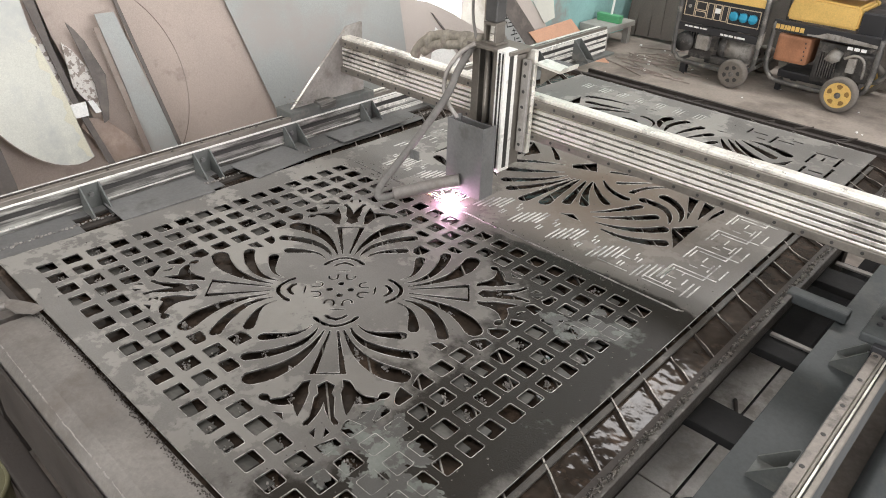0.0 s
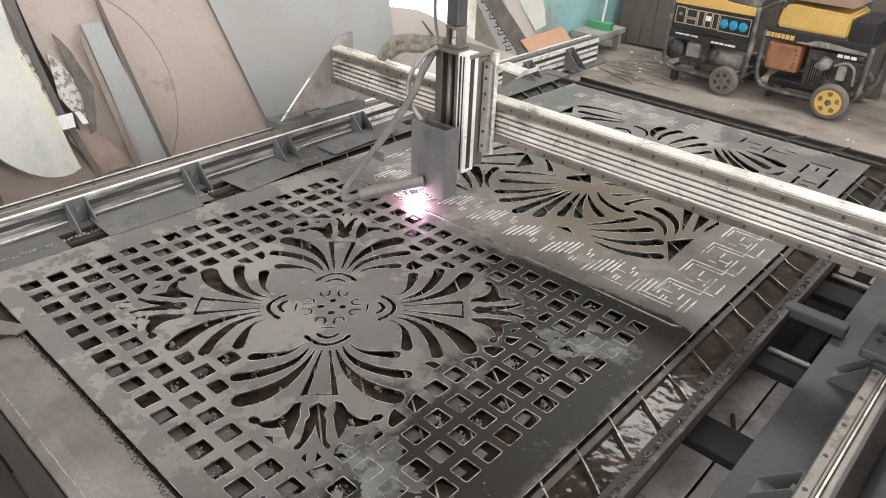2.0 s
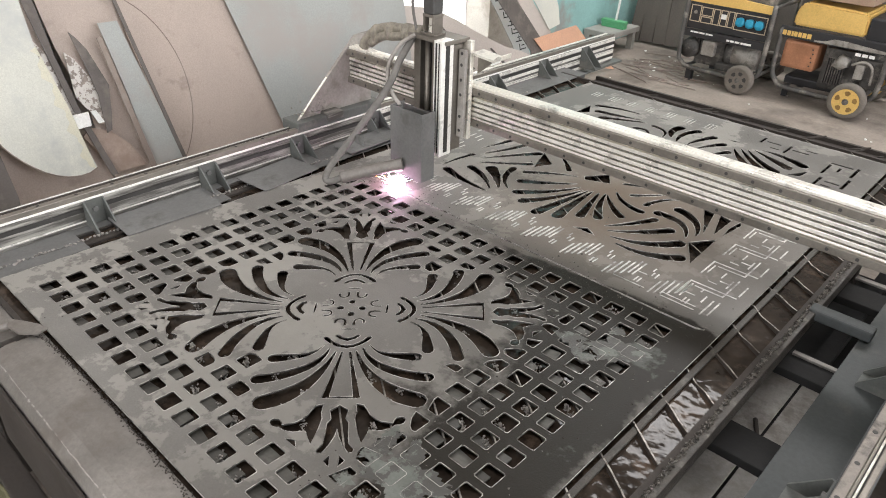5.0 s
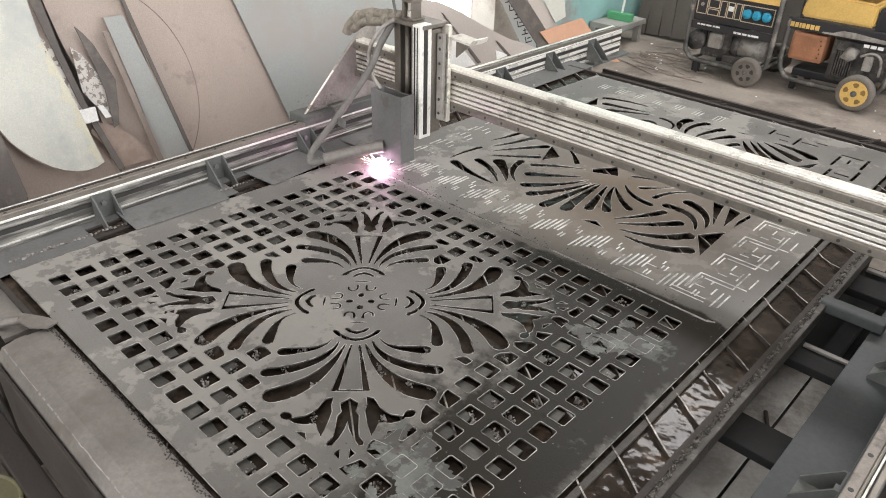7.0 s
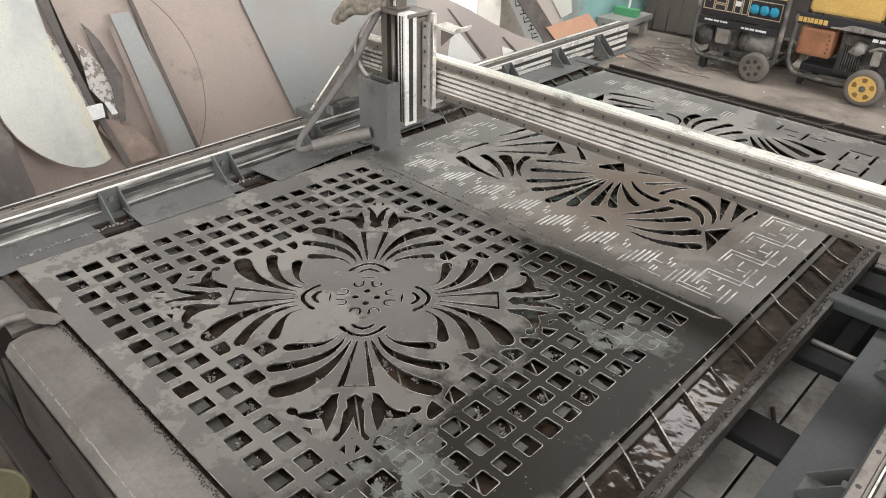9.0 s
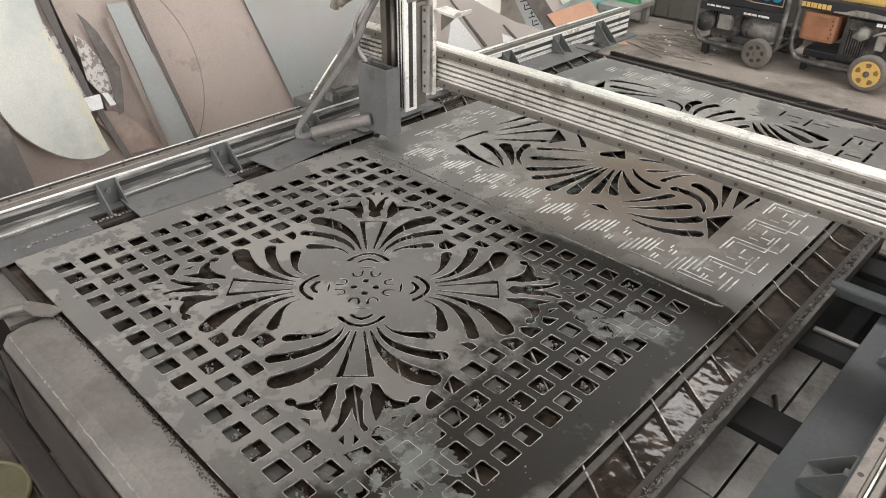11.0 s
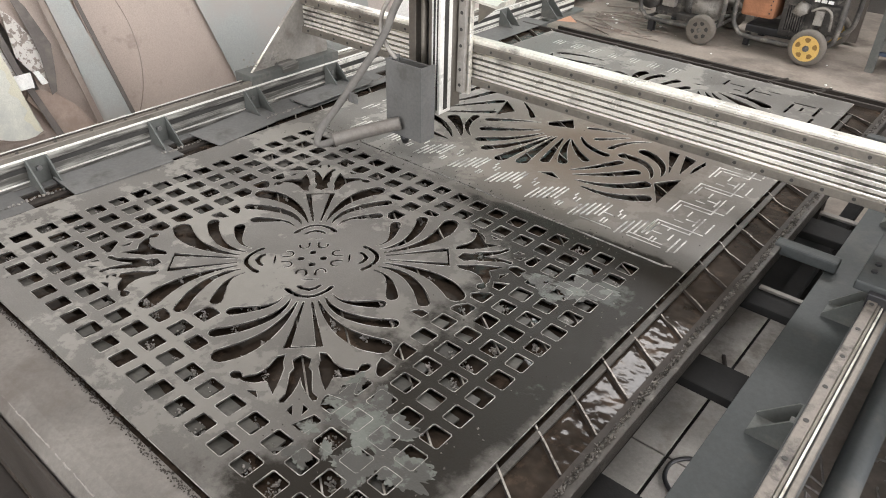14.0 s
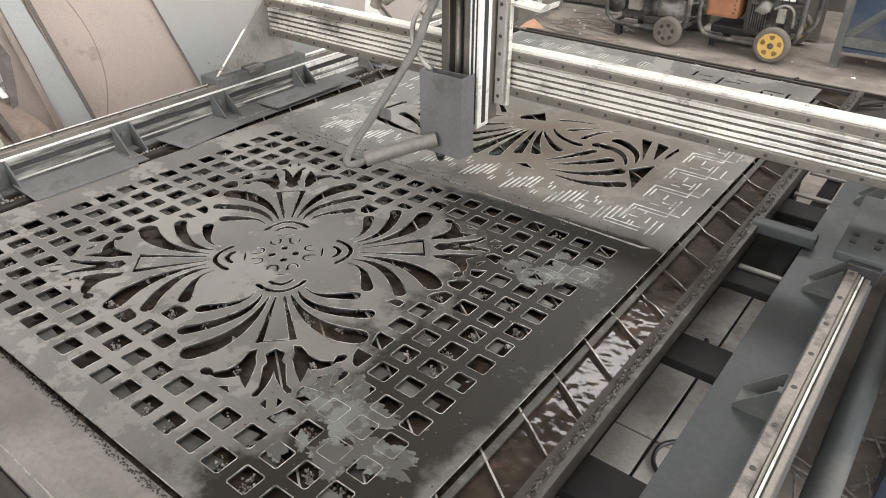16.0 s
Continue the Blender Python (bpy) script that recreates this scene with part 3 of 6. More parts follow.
outline = [(0, 0), (1.206, 0.0), (1.206, 2.18), (0, 2.18)]
kerf = [[(0.09, 0.933), (1.16, 0.931), (1.175, 0.938), (1.175, 0.942), (1.158, 0.935), (0.09, 0.937)]]
sheet = cut_plate("cut_steel_sheet", outline, flower_cuts(CX, CY) + HOLE_CUTS + fan_cuts() + far_keys() + kerf, 0.004, P, STEEL, WALLCUT)
tagged(sheet, "grey steel sheet with cut lattice and plume cross on slats", "steel sheet")
bm = bmesh.new()
for x, y, sx, sy in key_lines():
    (ax, ay), (bx, by) = askew(x, y), askew(x + sx, y + sy)
    box(bm, ax, bx, ay, by, P - 0.001, P + 0.0008)
part("scored_meander", bm, SCORE, sheet, "bright scored meander border", "stuff")

# a thin bright burr along every cut
cu = bpy.data.curves.new("burr", "CURVE")
cu.dimensions, cu.bevel_depth, cu.bevel_resolution = "3D", 0.001, 0
for pts in flower_cuts(CX, CY) + HOLE_CUTS + fan_cuts() + [outline] + kerf:
    sp = cu.splines.new("POLY")
    sp.points.add(len(pts) - 1)
    for q, (px, py) in zip(sp.points, pts):
        q.co = (*askew(px, py), P - 0.0003, 1)
    sp.use_cyclic_u = True
tmp = new("outline", cu)
bpy.context.view_layer.update()
me = bpy.data.meshes.new_from_object(tmp.evaluated_get(bpy.context.evaluated_depsgraph_get()))
bpy.data.objects.remove(tmp)
bpy.data.curves.remove(cu)
me.materials.clear()
me.materials.append(KERF)
burr = new("cut_burr", me)
burr.parent = sheet
tagged(burr, "thin bright burr along the cuts", kind="stuff")

# ragged skins of scum that stand over some of the holes
FILM = mat("scum_film", (0.118, 0.125, 0.111), 0.4, 0.0, var=0.3, scale=16, dirt=(0.06, 0.058, 0.052), dirt_amount=0.5, dirt_scale=22, bump=0.35, fine=150, crisp=True)
frng = random.Random(11)
patches = [(1.02, 0.235, 0.062, 0.035, 0.3), (1.115, 0.2, 0.05, 0.03, 0.2), (0.945, 0.25, 0.026, 0.017, 1.0), (1.06, 0.165, 0.034, 0.024, 0.4), (1.08, 0.755, 0.055, 0.036, 0.5), (1.015, 0.71, 0.022, 0.015, 0.4)]
patches += [(frng.uniform(0.93, 1.17), frng.uniform(0.12, 0.28), frng.uniform(0.012, 0.03), frng.uniform(0.008, 0.018), frng.uniform(0, 3)) for k in range(9)]
patches += [(frng.uniform(0.98, 1.15), frng.uniform(0.68, 0.83), frng.uniform(0.01, 0.024), frng.uniform(0.007, 0.015), frng.uniform(0, 3)) for k in range(5)]
for film_k, (fx, fy, ra, rb, turn) in enumerate(patches):
    pts = []
    for k in range(130):
        a = 2 * math.pi * k / 130
        w = 1 + 0.5 * noise.noise((1.6 * math.cos(a) + 7 * fx, 1.6 * math.sin(a), 9 * fy)) + 0.3 * noise.noise((4 * math.cos(a), 4 * math.sin(a) + 11 * fx, fy)) + 0.22 * noise.noise((10 * math.cos(a), 10 * math.sin(a), 20 * fx + fy))
        u, v = ra * w * math.cos(a), rb * w * math.sin(a)
        pts.append((fx + u * math.cos(turn) - v * math.sin(turn), fy + u * math.sin(turn) + v * math.cos(turn)))
    film_ob = cut_plate("scum_film", pts, [], 0.00008, P + 0.0001 + 0.00003 * (film_k + 1), FILM, FILM)
    tagged(film_ob, "ragged grey-green scum film on the wet steel sheet", "scum film", "scum films")

# spatter crumbs and dry grit on the sheet, thickest along the new cut and on the wet side
bm = bmesh.new()
for k in range(1100):
    if k % 3 == 0:
        x, y = frng.uniform(0.05, 1.2), 0.93 + frng.gauss(0, 0.035)
    elif k % 3 == 1:
        x, y = frng.uniform(0.85, 1.215), frng.uniform(0.02, 0.95)
    else:
        x, y = frng.uniform(0.01, 1.21), frng.uniform(0.01, 2.15)
    if all(abs(x - hx) > 0.021 or abs(y - hy) > 0.021 for hx, hy in HOLES) and not (math.hypot(x - CX, y - CY) < 0.44 and k % 8):
        lump(bm, *askew(x, y), P + 0.0003, frng.choice((0.0008, 0.0012, 0.0012, 0.002)), 0.7, frng)
part("spatter", bm, GRIT, sheet, "grey spatter crumbs", "stuff")

# slugs that dropped out of the cuts, and crusts of slag, below the sheet
rng = random.Random(4)
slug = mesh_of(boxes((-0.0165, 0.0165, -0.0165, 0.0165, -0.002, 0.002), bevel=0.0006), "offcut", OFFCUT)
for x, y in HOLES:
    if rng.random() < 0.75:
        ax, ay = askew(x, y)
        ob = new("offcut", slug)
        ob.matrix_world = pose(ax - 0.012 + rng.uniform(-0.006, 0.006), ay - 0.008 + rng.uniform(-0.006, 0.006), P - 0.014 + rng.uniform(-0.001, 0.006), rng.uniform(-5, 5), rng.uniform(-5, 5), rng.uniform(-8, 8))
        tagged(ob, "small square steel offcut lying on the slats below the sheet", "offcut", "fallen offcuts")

# ---- the water table ----
table = thing("water_table", "rusty welded steel water table with slats and dark water", "cutting table", 0.6, 1.0, 0)


def tpart(name, bm, material, label="", kind="", smooth=False):
    bmesh.ops.translate(bm, verts=bm.verts[:], vec=(-0.6, -1.0, 0))
    return part(name, bm, material, table, label, kind, smooth)


tpart("tank_floor", boxes((-0.09, 1.3, -0.02, 2.24, P - 0.1, P - 0.094)), RUST)
tpart("side_wall", boxes((1.288, 1.3, -0.02, 2.24, P - 0.098, P - 0.004)), RUST)
tpart("side_wall", boxes((-0.1, -0.088, -0.02, 2.24, P - 0.098, P - 0.012)), RUST)
tpart("end_wall", boxes((-0.088, 1.288, -0.028, -0.018, P - 0.098, P - 0.01)), RUST)
tpart("end_wall", boxes((-0.088, 1.288, 2.225, 2.237, P - 0.098, P - 0.006)), RUST)
tpart("edge_strip", boxes((1.212, 1.224, 0.0, 2.1, P - 0.014, P - 0.009)), RIM, "thin steel strip under the sheet edge")
tpart("side_rim", boxes((1.3, 1.318, -0.1, 2.26, P - 0.04, P - 0.004), bevel=0.003), RIM, "angle iron rim with weld crust")
# a crust of slag along the rim
bm = bmesh.new()
for k in range(2600):
    y = -0.05 + 2.25 * k / 2600
    lump(bm, 1.3035 + 0.0015 * math.sin(y * 31) + rng.gauss(0, 0.0026), y, P - 0.003 + rng.uniform(0, 0.002), rng.uniform(0.0008, 0.0026), 0.9, rng)
tpart("slag_crust", bm, GRIT, "bead of grey slag", "stuff")
bm = bmesh.new()
for k in range(200):
    lump(bm, -0.055 + 0.03 * k / 200 + rng.uniform(-0.004, 0.004), 0.02 + 1.9 * k / 200, P - 0.005, rng.uniform(0.002, 0.005), 0.7, rng)
tpart("slag_crust", bm, SLAG, "bead of grey slag", "stuff")


def slat(y):
    """One slat that runs aslant over the bath; it meets the sheet's side at y."""
    bm = bmesh.new()
    d = Vector((0.82, -0.572, 0))
    a = Vector((1.286, y - 0.056, 0))
    lo = (a.x + 0.083) / d.x
    back = min(lo, (2.22 - a.y) / -d.y)
    k = max(0.0, (-0.01 - a.y) / -d.y)
    p, q = a - d * k, a - d * back
    if back - k < 0.1:
        bm.free()
        return None
    n = Vector((0.572, 0.82, 0)) * 0.0016
    steps = max(4, int((back - k) / 0.03))
    r = random.Random(int(y * 1000))
    rows = []
    for i in range(steps + 1):
        c = p + (q - p) * i / steps
        top = P - 0.006 - (r.uniform(0, 0.004) if r.random() < 0.6 else r.uniform(0, 0.009))
        rows.append([bm.verts.new(c + s + Vector((0, 0, z))) for s, z in ((n, P - 0.09), (n, top), (-n, top), (-n, P - 0.09))])
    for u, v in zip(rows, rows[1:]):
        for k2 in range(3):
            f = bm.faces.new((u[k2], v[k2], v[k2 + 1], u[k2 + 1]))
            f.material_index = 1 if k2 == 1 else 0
    bmesh.ops.recalc_face_normals(bm, faces=bm.faces[:])
    return bm


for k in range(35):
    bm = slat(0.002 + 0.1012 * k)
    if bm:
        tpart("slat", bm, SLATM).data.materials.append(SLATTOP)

WATER = mat("dark_bath_water", (0.034, 0.026, 0.02), 0.1, 0.0, var=0.5, scale=14, dirt=(0.085, 0.06, 0.043), dirt_amount=0.3, dirt_scale=16, bump=0.34, fine=52, rough_var=0.05)
for node in WATER.node_tree.nodes:
    if node.type == "TEX_NOISE" and abs(node.inputs["Scale"].default_value - 52) < 0.1:
        node.inputs["Detail"].default_value, node.inputs["Roughness"].default_value = 1.5, 0.35
WATER.node_tree.nodes["Principled BSDF"].inputs["IOR"].default_value = 1.33
tpart("bath_water", boxes((-0.087, 1.287, -0.017, 2.224, P - 0.093, P - 0.0175)), WATER, "still brown water")
# slag that clings to the slats under the cuts
bm = bmesh.new()
for x, y in HOLES:
    if rng.random() < 0.42:
        ax, ay = askew(x, y)
        ox, oy, half = rng.uniform(-0.006, 0.006), rng.uniform(-0.006, 0.006), rng.uniform(0.012, 0.024)
        wide = rng.choice((0.0025, 0.003, 0.006))
        for k in range(48):
            q = rng.uniform(-half, half)
            lump(bm, ax + ox + 0.82 * q + rng.gauss(0, wide), ay + oy - 0.57 * q + rng.gauss(0, wide), P - 0.018 + rng.uniform(0, 0.014) * (1 - abs(q) / 0.03), rng.uniform(0.0008, 0.0024), 1.2, rng)
for k in range(70):
    a, d = rng.uniform(0, 6.28), rng.uniform(0.13, 0.36)
    ox, oy, half = CX + d * math.cos(a), CY + d * math.sin(a), rng.uniform(0.008, 0.02)
    for k2 in range(34):
        q = rng.uniform(-half, half)
        lump(bm, ox + 0.82 * q + rng.gauss(0, 0.003), oy - 0.57 * q + rng.gauss(0, 0.003), P - 0.017 + rng.uniform(0, 0.011), rng.uniform(0.0008, 0.0024), 1.1, rng)
tpart("slag_crust", bm, SLAG, "crusty slag on the slats", "stuff")

bm = bmesh.new()
for k in range(900):
    x = 0.25 + 1.08 * k / 900
    lump(bm, x, -0.009 + rng.gauss(0, 0.0035) - 0.004 * math.sin(9 * x), P - 0.0075 + rng.uniform(0, 0.001), rng.uniform(0.0006, 0.0018), 0.8, rng)
tpart("slag_crust", bm, RUST, "black crumbs along the flange joint", "stuff")
# front flange, worn and bent
bm = bmesh.new()
prism(bm, [(-0.006, P - 0.008), (-0.078, P - 0.004), (-0.1, P - 0.009), (-0.112, P - 0.026), (-0.114, P - 0.14), (-0.107, P - 0.14), (-0.103, P - 0.03), (-0.075, P - 0.012), (-0.006, P - 0.016)], "x", 0.245, 1.35)
tpart("front_flange", bm, LIP, "worn brown steel flange")
bm = bmesh.new()
for k in range(46):
    x = 0.26 + 1.05 * k / 46 + rng.uniform(-0.008, 0.008)
    n = rng.uniform(0.006, 0.028)
    tube(bm, [(x, -0.0995 + rng.uniform(-0.001, 0.001), P - 0.0082), (x + n / 2, -0.1 + rng.uniform(-0.001, 0.001), P - 0.0082), (x + n, -0.0995, P - 0.0086)], rng.uniform(0.0006, 0.0017), 6, 2)
tpart("worn_chip", bm, TRAY, "bright chipped paint along the flange", "stuff")
tpart("flange_skirt", boxes((0.245, 1.35, -0.122, -0.1145, P - 0.21, P - 0.034), bevel=0.002), RUST, "dark rusty skirt")
bm = bmesh.new()
tube(bm, [(0.19, -0.045, P - 0.002), (0.165, -0.085, P - 0.01), (0.17, -0.135, P - 0.035), (0.205, -0.17, P - 0.075), (0.24, -0.165, P - 0.12)], 0.009, 8)
tpart("bent_strap", bm, LIP, "bent steel strap at the corner", smooth=True)
bm = bmesh.new()
prism(bm, [(-0.1, -0.07), (0.204, -0.085), (0.204, -0.02), (0.0, -0.016), (-0.09, 0.09), (-0.15, 0.09), (-0.16, -0.02)], "z", P - 0.03, P - 0.02)
tpart("corner_plate", bm, LIP)
bm = bmesh.new()
prism(bm, [(0.17, -0.042), (0.2, -0.052), (0.235, -0.045), (0.262, -0.02), (0.256, 0.002), (0.232, -0.004), (0.2, -0.022)], "z", P + 0.001, P + 0.0045)
tpart("hold_down_tab", bm, LIP, "thin bent steel tab")
tpart("lower_frame_bar", boxes((-0.05, 1.3, -0.16, -0.11, 0.2, 0.25), bevel=0.004), RUST)
# added dark sheet: the floor's shade before the table put into colour
tpart("lower_tray", boxes((-0.6, 1.4, -0.6, -0.17, 0.02, 0.03)), RUST, "dark sheet put in for the floor's shade at the front")
for y in (-0.06, 0.72, 1.5, 2.2):
    for x in (-0.05, 1.19):
        tpart("table_leg", boxes((x - 0.03, x + 0.03, y - 0.03, y + 0.03, 0, P - 0.1)), RUST)
# left shelf between bath and rail, with its slots and loose plates
tpart("shelf", boxes((-0.145, -0.1, -0.15, 2.3, P - 0.05, P - 0.028)), GREY_PLATE)
for y in (-0.12, 0.22, 0.53, 0.86, 1.2, 1.55, 1.9):
    tpart("shelf_strip", boxes((-0.1, -0.002, y, y + 0.09, P - 0.03, P - 0.018), bevel=0.002), GREY_PLATE)
tpart("shelf_floor", boxes((-0.1, -0.06, -0.15, 2.3, P - 0.085, P - 0.078)), RIM)
for y0, y1 in ((-0.15, 0.2), (0.37, 0.58), (0.84, 1.36), (1.5, 2.3)):
    tpart("shelf_top", boxes((-0.124, -0.008, y0, y1, P - 0.0095, P - 0.0065), bevel=0.0008), GREY_PLATE, "flat grey shelf plate")
tpart("shelf_edge", boxes((-0.125, -0.095, -0.15, 2.3, P - 0.013, P - 0.0098)), GREY_PLATE)
tpart("shelf_bar", boxes((-0.06, -0.035, -0.1, 2.24, P - 0.04, P - 0.01), bevel=0.003), RUST)
for y in (1.195, 1.95):
    tpart("cross_arm", boxes((1.302, 1.432, y - 0.017, y + 0.017, P - 0.024, P + 0.002), bevel=0.005), CHANNEL, "slate grey tube arm")
for y in (1.3, 1.51, 1.66):
    tpart("tie_strip", boxes((1.318, 1.411, y - 0.008, y + 0.008, P - 0.064, P - 0.058), bevel=0.001), LIP, "thin flat tie strip")
tpart("tie_strip", boxes((1.318, 1.411, 1.085, 1.097, P - 0.064, P - 0.058), bevel=0.001), LIP, "thin flat tie strip")
# flat near-black bars fill the dark openings between rim and channel
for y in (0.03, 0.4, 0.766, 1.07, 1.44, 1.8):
    tpart("cross_tube", boxes((1.301, 1.4095, y - 0.042, y + 0.042, P - 0.086, P - 0.066), bevel=0.003), DARK, "near-black flat bar across the gap")

# plates of the low tray beside the bath
for x0, x1 in ((1.1, 1.316), (1.323, 1.408)):
    for k in range(3):
        tpart("tray_plate", boxes((x0, x1, -0.5 + 0.62 * k, 0.116 + 0.62 * k, 0.272, 0.28), bevel=0.0015), TRAY, "dusty grey plate")
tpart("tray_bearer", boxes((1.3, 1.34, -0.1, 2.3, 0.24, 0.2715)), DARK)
# black sheet stands in for the shade past the tray plates
tpart("pit_floor", boxes((1.0, 1.42, 1.362, 2.3, 0.1, 0.108)), DARK, "black sheet put in for the shade past the tray's end")

for x0, y0, sx, sy, rz in ((-0.1, 0.285, 0.12, 0.25, -2), (-0.1, 0.655, 0.125, 0.2, 6), (-0.099, 1.0, 0.09, 0.27, 2)):
    bm = bmesh.new()
    box(bm, -sx / 2, sx / 2, -sy / 2, sy / 2, 0, 0.003, 0.0008)
    ob = part("loose_plate", bm, GREY_PLATE)
    ob.matrix_world = pose(x0 + sx / 2, y0 + sy / 2, P + 0.0012, 0, 0, rz)
    tagged(ob, "thin grey steel plate laid over the shelf slots", "steel plate", "loose plates")

# dark trough behind the far end of the bath
tpart("end_trough", boxes((-0.14, 1.45, 2.262, 2.6, P - 0.13, P - 0.125), (-0.14, 1.45, 2.6, 2.615, P - 0.13, P - 0.11)), RUST, "dark trough at the far end")
bm = bmesh.new()
for k in range(26):
    x = -0.05 + 0.05 * k
    rod(bm, (x, 2.28 + 0.1 * rng.random(), P - 0.115), (x + rng.uniform(0.1, 0.35), 2.45 + 0.12 * rng.random(), P - 0.115 + rng.uniform(0, 0.03)), 0.004, seg=6)
tpart("scrap_rod", bm, RUST, kind="stuff")

# ---- the two side rails ----
def rail_beam(name, x_in, g, label, ALU):
    """An extruded beam on its channel, with a linear rail on top; g: +1 where the bath lies on its +x side."""
    ob = thing(name, label, "machine rail", x_in, 1.0, P - 0.1)
    y0, y1 = -1.35, 1.7
    X = lambda a, b: tuple(sorted((a * -g, b * -g)))

    def bar(n, a, b, z0, z1, material, lab="", bevel=0.002):
        part(n, boxes((*X(a, b), y0, y1, z0, z1), bevel=bevel), material, ob, lab)
    wide = 0.055 if g > 0 else 0.043
    # right beam is coloured dark: the gap's shade put into core and ridges
    bar("beam_core", 0.004, wide, 0.05, 0.158, ALU if g > 0 else CHANNEL)
    for z in (0.058, 0.085, 0.112, 0.14):
        bar("ridge", 0.0, 0.004, z, z + 0.014, ALU if g > 0 else CHANNEL, bevel=0.001)
    if g > 0:
        bar("top_lip", -0.0005, 0.0035, 0.1545, 0.1595, BRIGHT, "bright worn lip", bevel=0.001)
        bar("top_slot", 0.03, 0.038, 0.1575, 0.1585, GROOVE, bevel=0)
    bar("linear_rail", 0.004, 0.021, 0.158, 0.172, RAILSTEEL if g > 0 else BROWNRAIL, "ground steel linear rail")
    if g > 0:
        bar("worn_edge", 0.0215, 0.027, 0.158, 0.1695, GRIMY, "worn rail edge")
        bar("cover_strip", 0.04, 0.051, 0.158, 0.164, RUST)
        bar("worn_edge", 0.0515, 0.0555, 0.158, 0.1655, ALU_CLEAN, "bright outer edge", bevel=0.001)
        bar("worn_edge", -0.0012, 0.0, 0.1, 0.104, ALU_CLEAN, "bright scuffed edge", bevel=0)
        bar("dark_slot", -0.0008, 0.0, 0.0725, 0.0835, GROOVE, "dark slot", bevel=0)
        bar("dark_slot", -0.0008, 0.0, 0.1265, 0.1385, GROOVE, "dark slot", bevel=0)
    else:
        bar("worn_edge", 0.0215, 0.0262, 0.158, 0.1695, RAILSTEEL, "worn rail edge")
        bar("worn_edge", 0.0275, 0.031, 0.158, 0.167, ALU, "bright worn rail edge")
        bar("cover_strip", 0.0335, 0.043, 0.158, 0.164, RAILSTEEL)
    if g > 0:
        for z in (0.058, 0.085, 0.112, 0.14):
            part("clean_ridge", boxes((*X(-0.0015, 0.002), 0.22, y1, z + 0.001, z + 0.013), bevel=0.001), ALU_CLEAN, ob, "clean bright ridge")
        part("clean_top", boxes((*X(0.0395, 0.0512), 0.22, y1, 0.1641, 0.166)), ALU_CLEAN, ob)
    me = None
    for k in range(34):
        y = y0 + 0.05 + 0.09 * k
        if me is None:
            me = mesh_of(rod(bmesh.new(), (0, 0, 0), (0, 0, 0.0006), 0.0042, seg=10), "rail_bolt", GROOVE)
        b = new("rail_bolt", me)
        b.parent, b.location = ob, (-g * 0.0125, y, 0.172)
    return ob


rail_beam("left_rail", -0.128, 1, "dusty aluminium side rail with a linear guide beside the bath", GRIMY)
rail_beam("right_rail", 1.512, -1, "bright aluminium side rail with a linear guide beside the bath", ALU)


def gusset(name, x, y, g, s=1.0):
    """A channel-shaped bracket: two webs and a foot."""
    ob = thing(name, "small grey welded gusset bracket between beam and frame", "bracket", x, y, P - 0.03, group="rail brackets")
    for dy in (-0.026, 0.022):
        bm = bmesh.new()
        prism(bm, [(0, 0), (0.085 * g * s, 0), (0.085 * g * s, 0.008), (0.008 * g, 0.085 * s), (0, 0.085 * s)], "y", dy, dy + 0.004)
        part("web", bm, DUSTY, ob)
    part("foot", boxes((*sorted((0, 0.085 * g * s)), -0.022, 0.022, 0, 0.004)), DUSTY, ob)
    part("back_plate", boxes((*sorted((0, 0.004 * g)), -0.022, 0.022, 0.0035, 0.085 * s)), DUSTY, ob)
    part("bolt", rod(bmesh.new(), (0.003 * g, 0, 0.06 * s), (0.011 * g, 0, 0.06 * s), 0.007, seg=6), GREY_PLATE, ob)
    return ob


gl = gusset("gusset_bracket", -0.128, 0.27, 1)
for y in (-0.045, 0.585, 0.89, 1.2, 1.5, 1.82, 2.14, 2.45):
    copy_thing(gl, pose(-0.128, y, P - 0.03))
gr = gusset("gusset_bracket", 1.512, 0.655, -1, 0.72)
for y in (0.2, 1.05, 1.5, 1.95):
    copy_thing(gr, pose(1.512, y, P - 0.03))
# right side channel under the brackets
chan = thing("side_channel", "wide dusty grey steel channel beside the bath", "steel beam", 1.46, 1.0, 0)
part("top_flange", boxes((-0.05, 0.055, -1.4, 1.4, P - 0.036, P - 0.03), bevel=0.002), CHANNEL, chan)
part("web", boxes((-0.05, -0.043, -1.4, 1.4, P - 0.2, P - 0.036)), CHANNEL, chan)
for y in (-1.1, 0.0, 1.2):
    part("leg", boxes((-0.03, 0.04, y - 0.035, y + 0.035, 0, P - 0.036)), CHANNEL, chan)
chan = thing("side_channel", "dusty grey steel channel that carries the rail", "steel beam", -0.16, 1.0, 0)
part("top_flange", boxes((-0.06, 0.058, -1.4, 1.75, P - 0.062, P - 0.052)), DUSTY, chan)
for y in (-1.1, 0.1, 1.5):
    part("leg", boxes((-0.05, 0.0, y - 0.035, y + 0.035, 0, P - 0.062)), DUSTY, chan)
part("rail_rest", boxes((-0.03, 0.032, -1.4, 1.65, P - 0.052, P - 0.05)), DUSTY, chan)

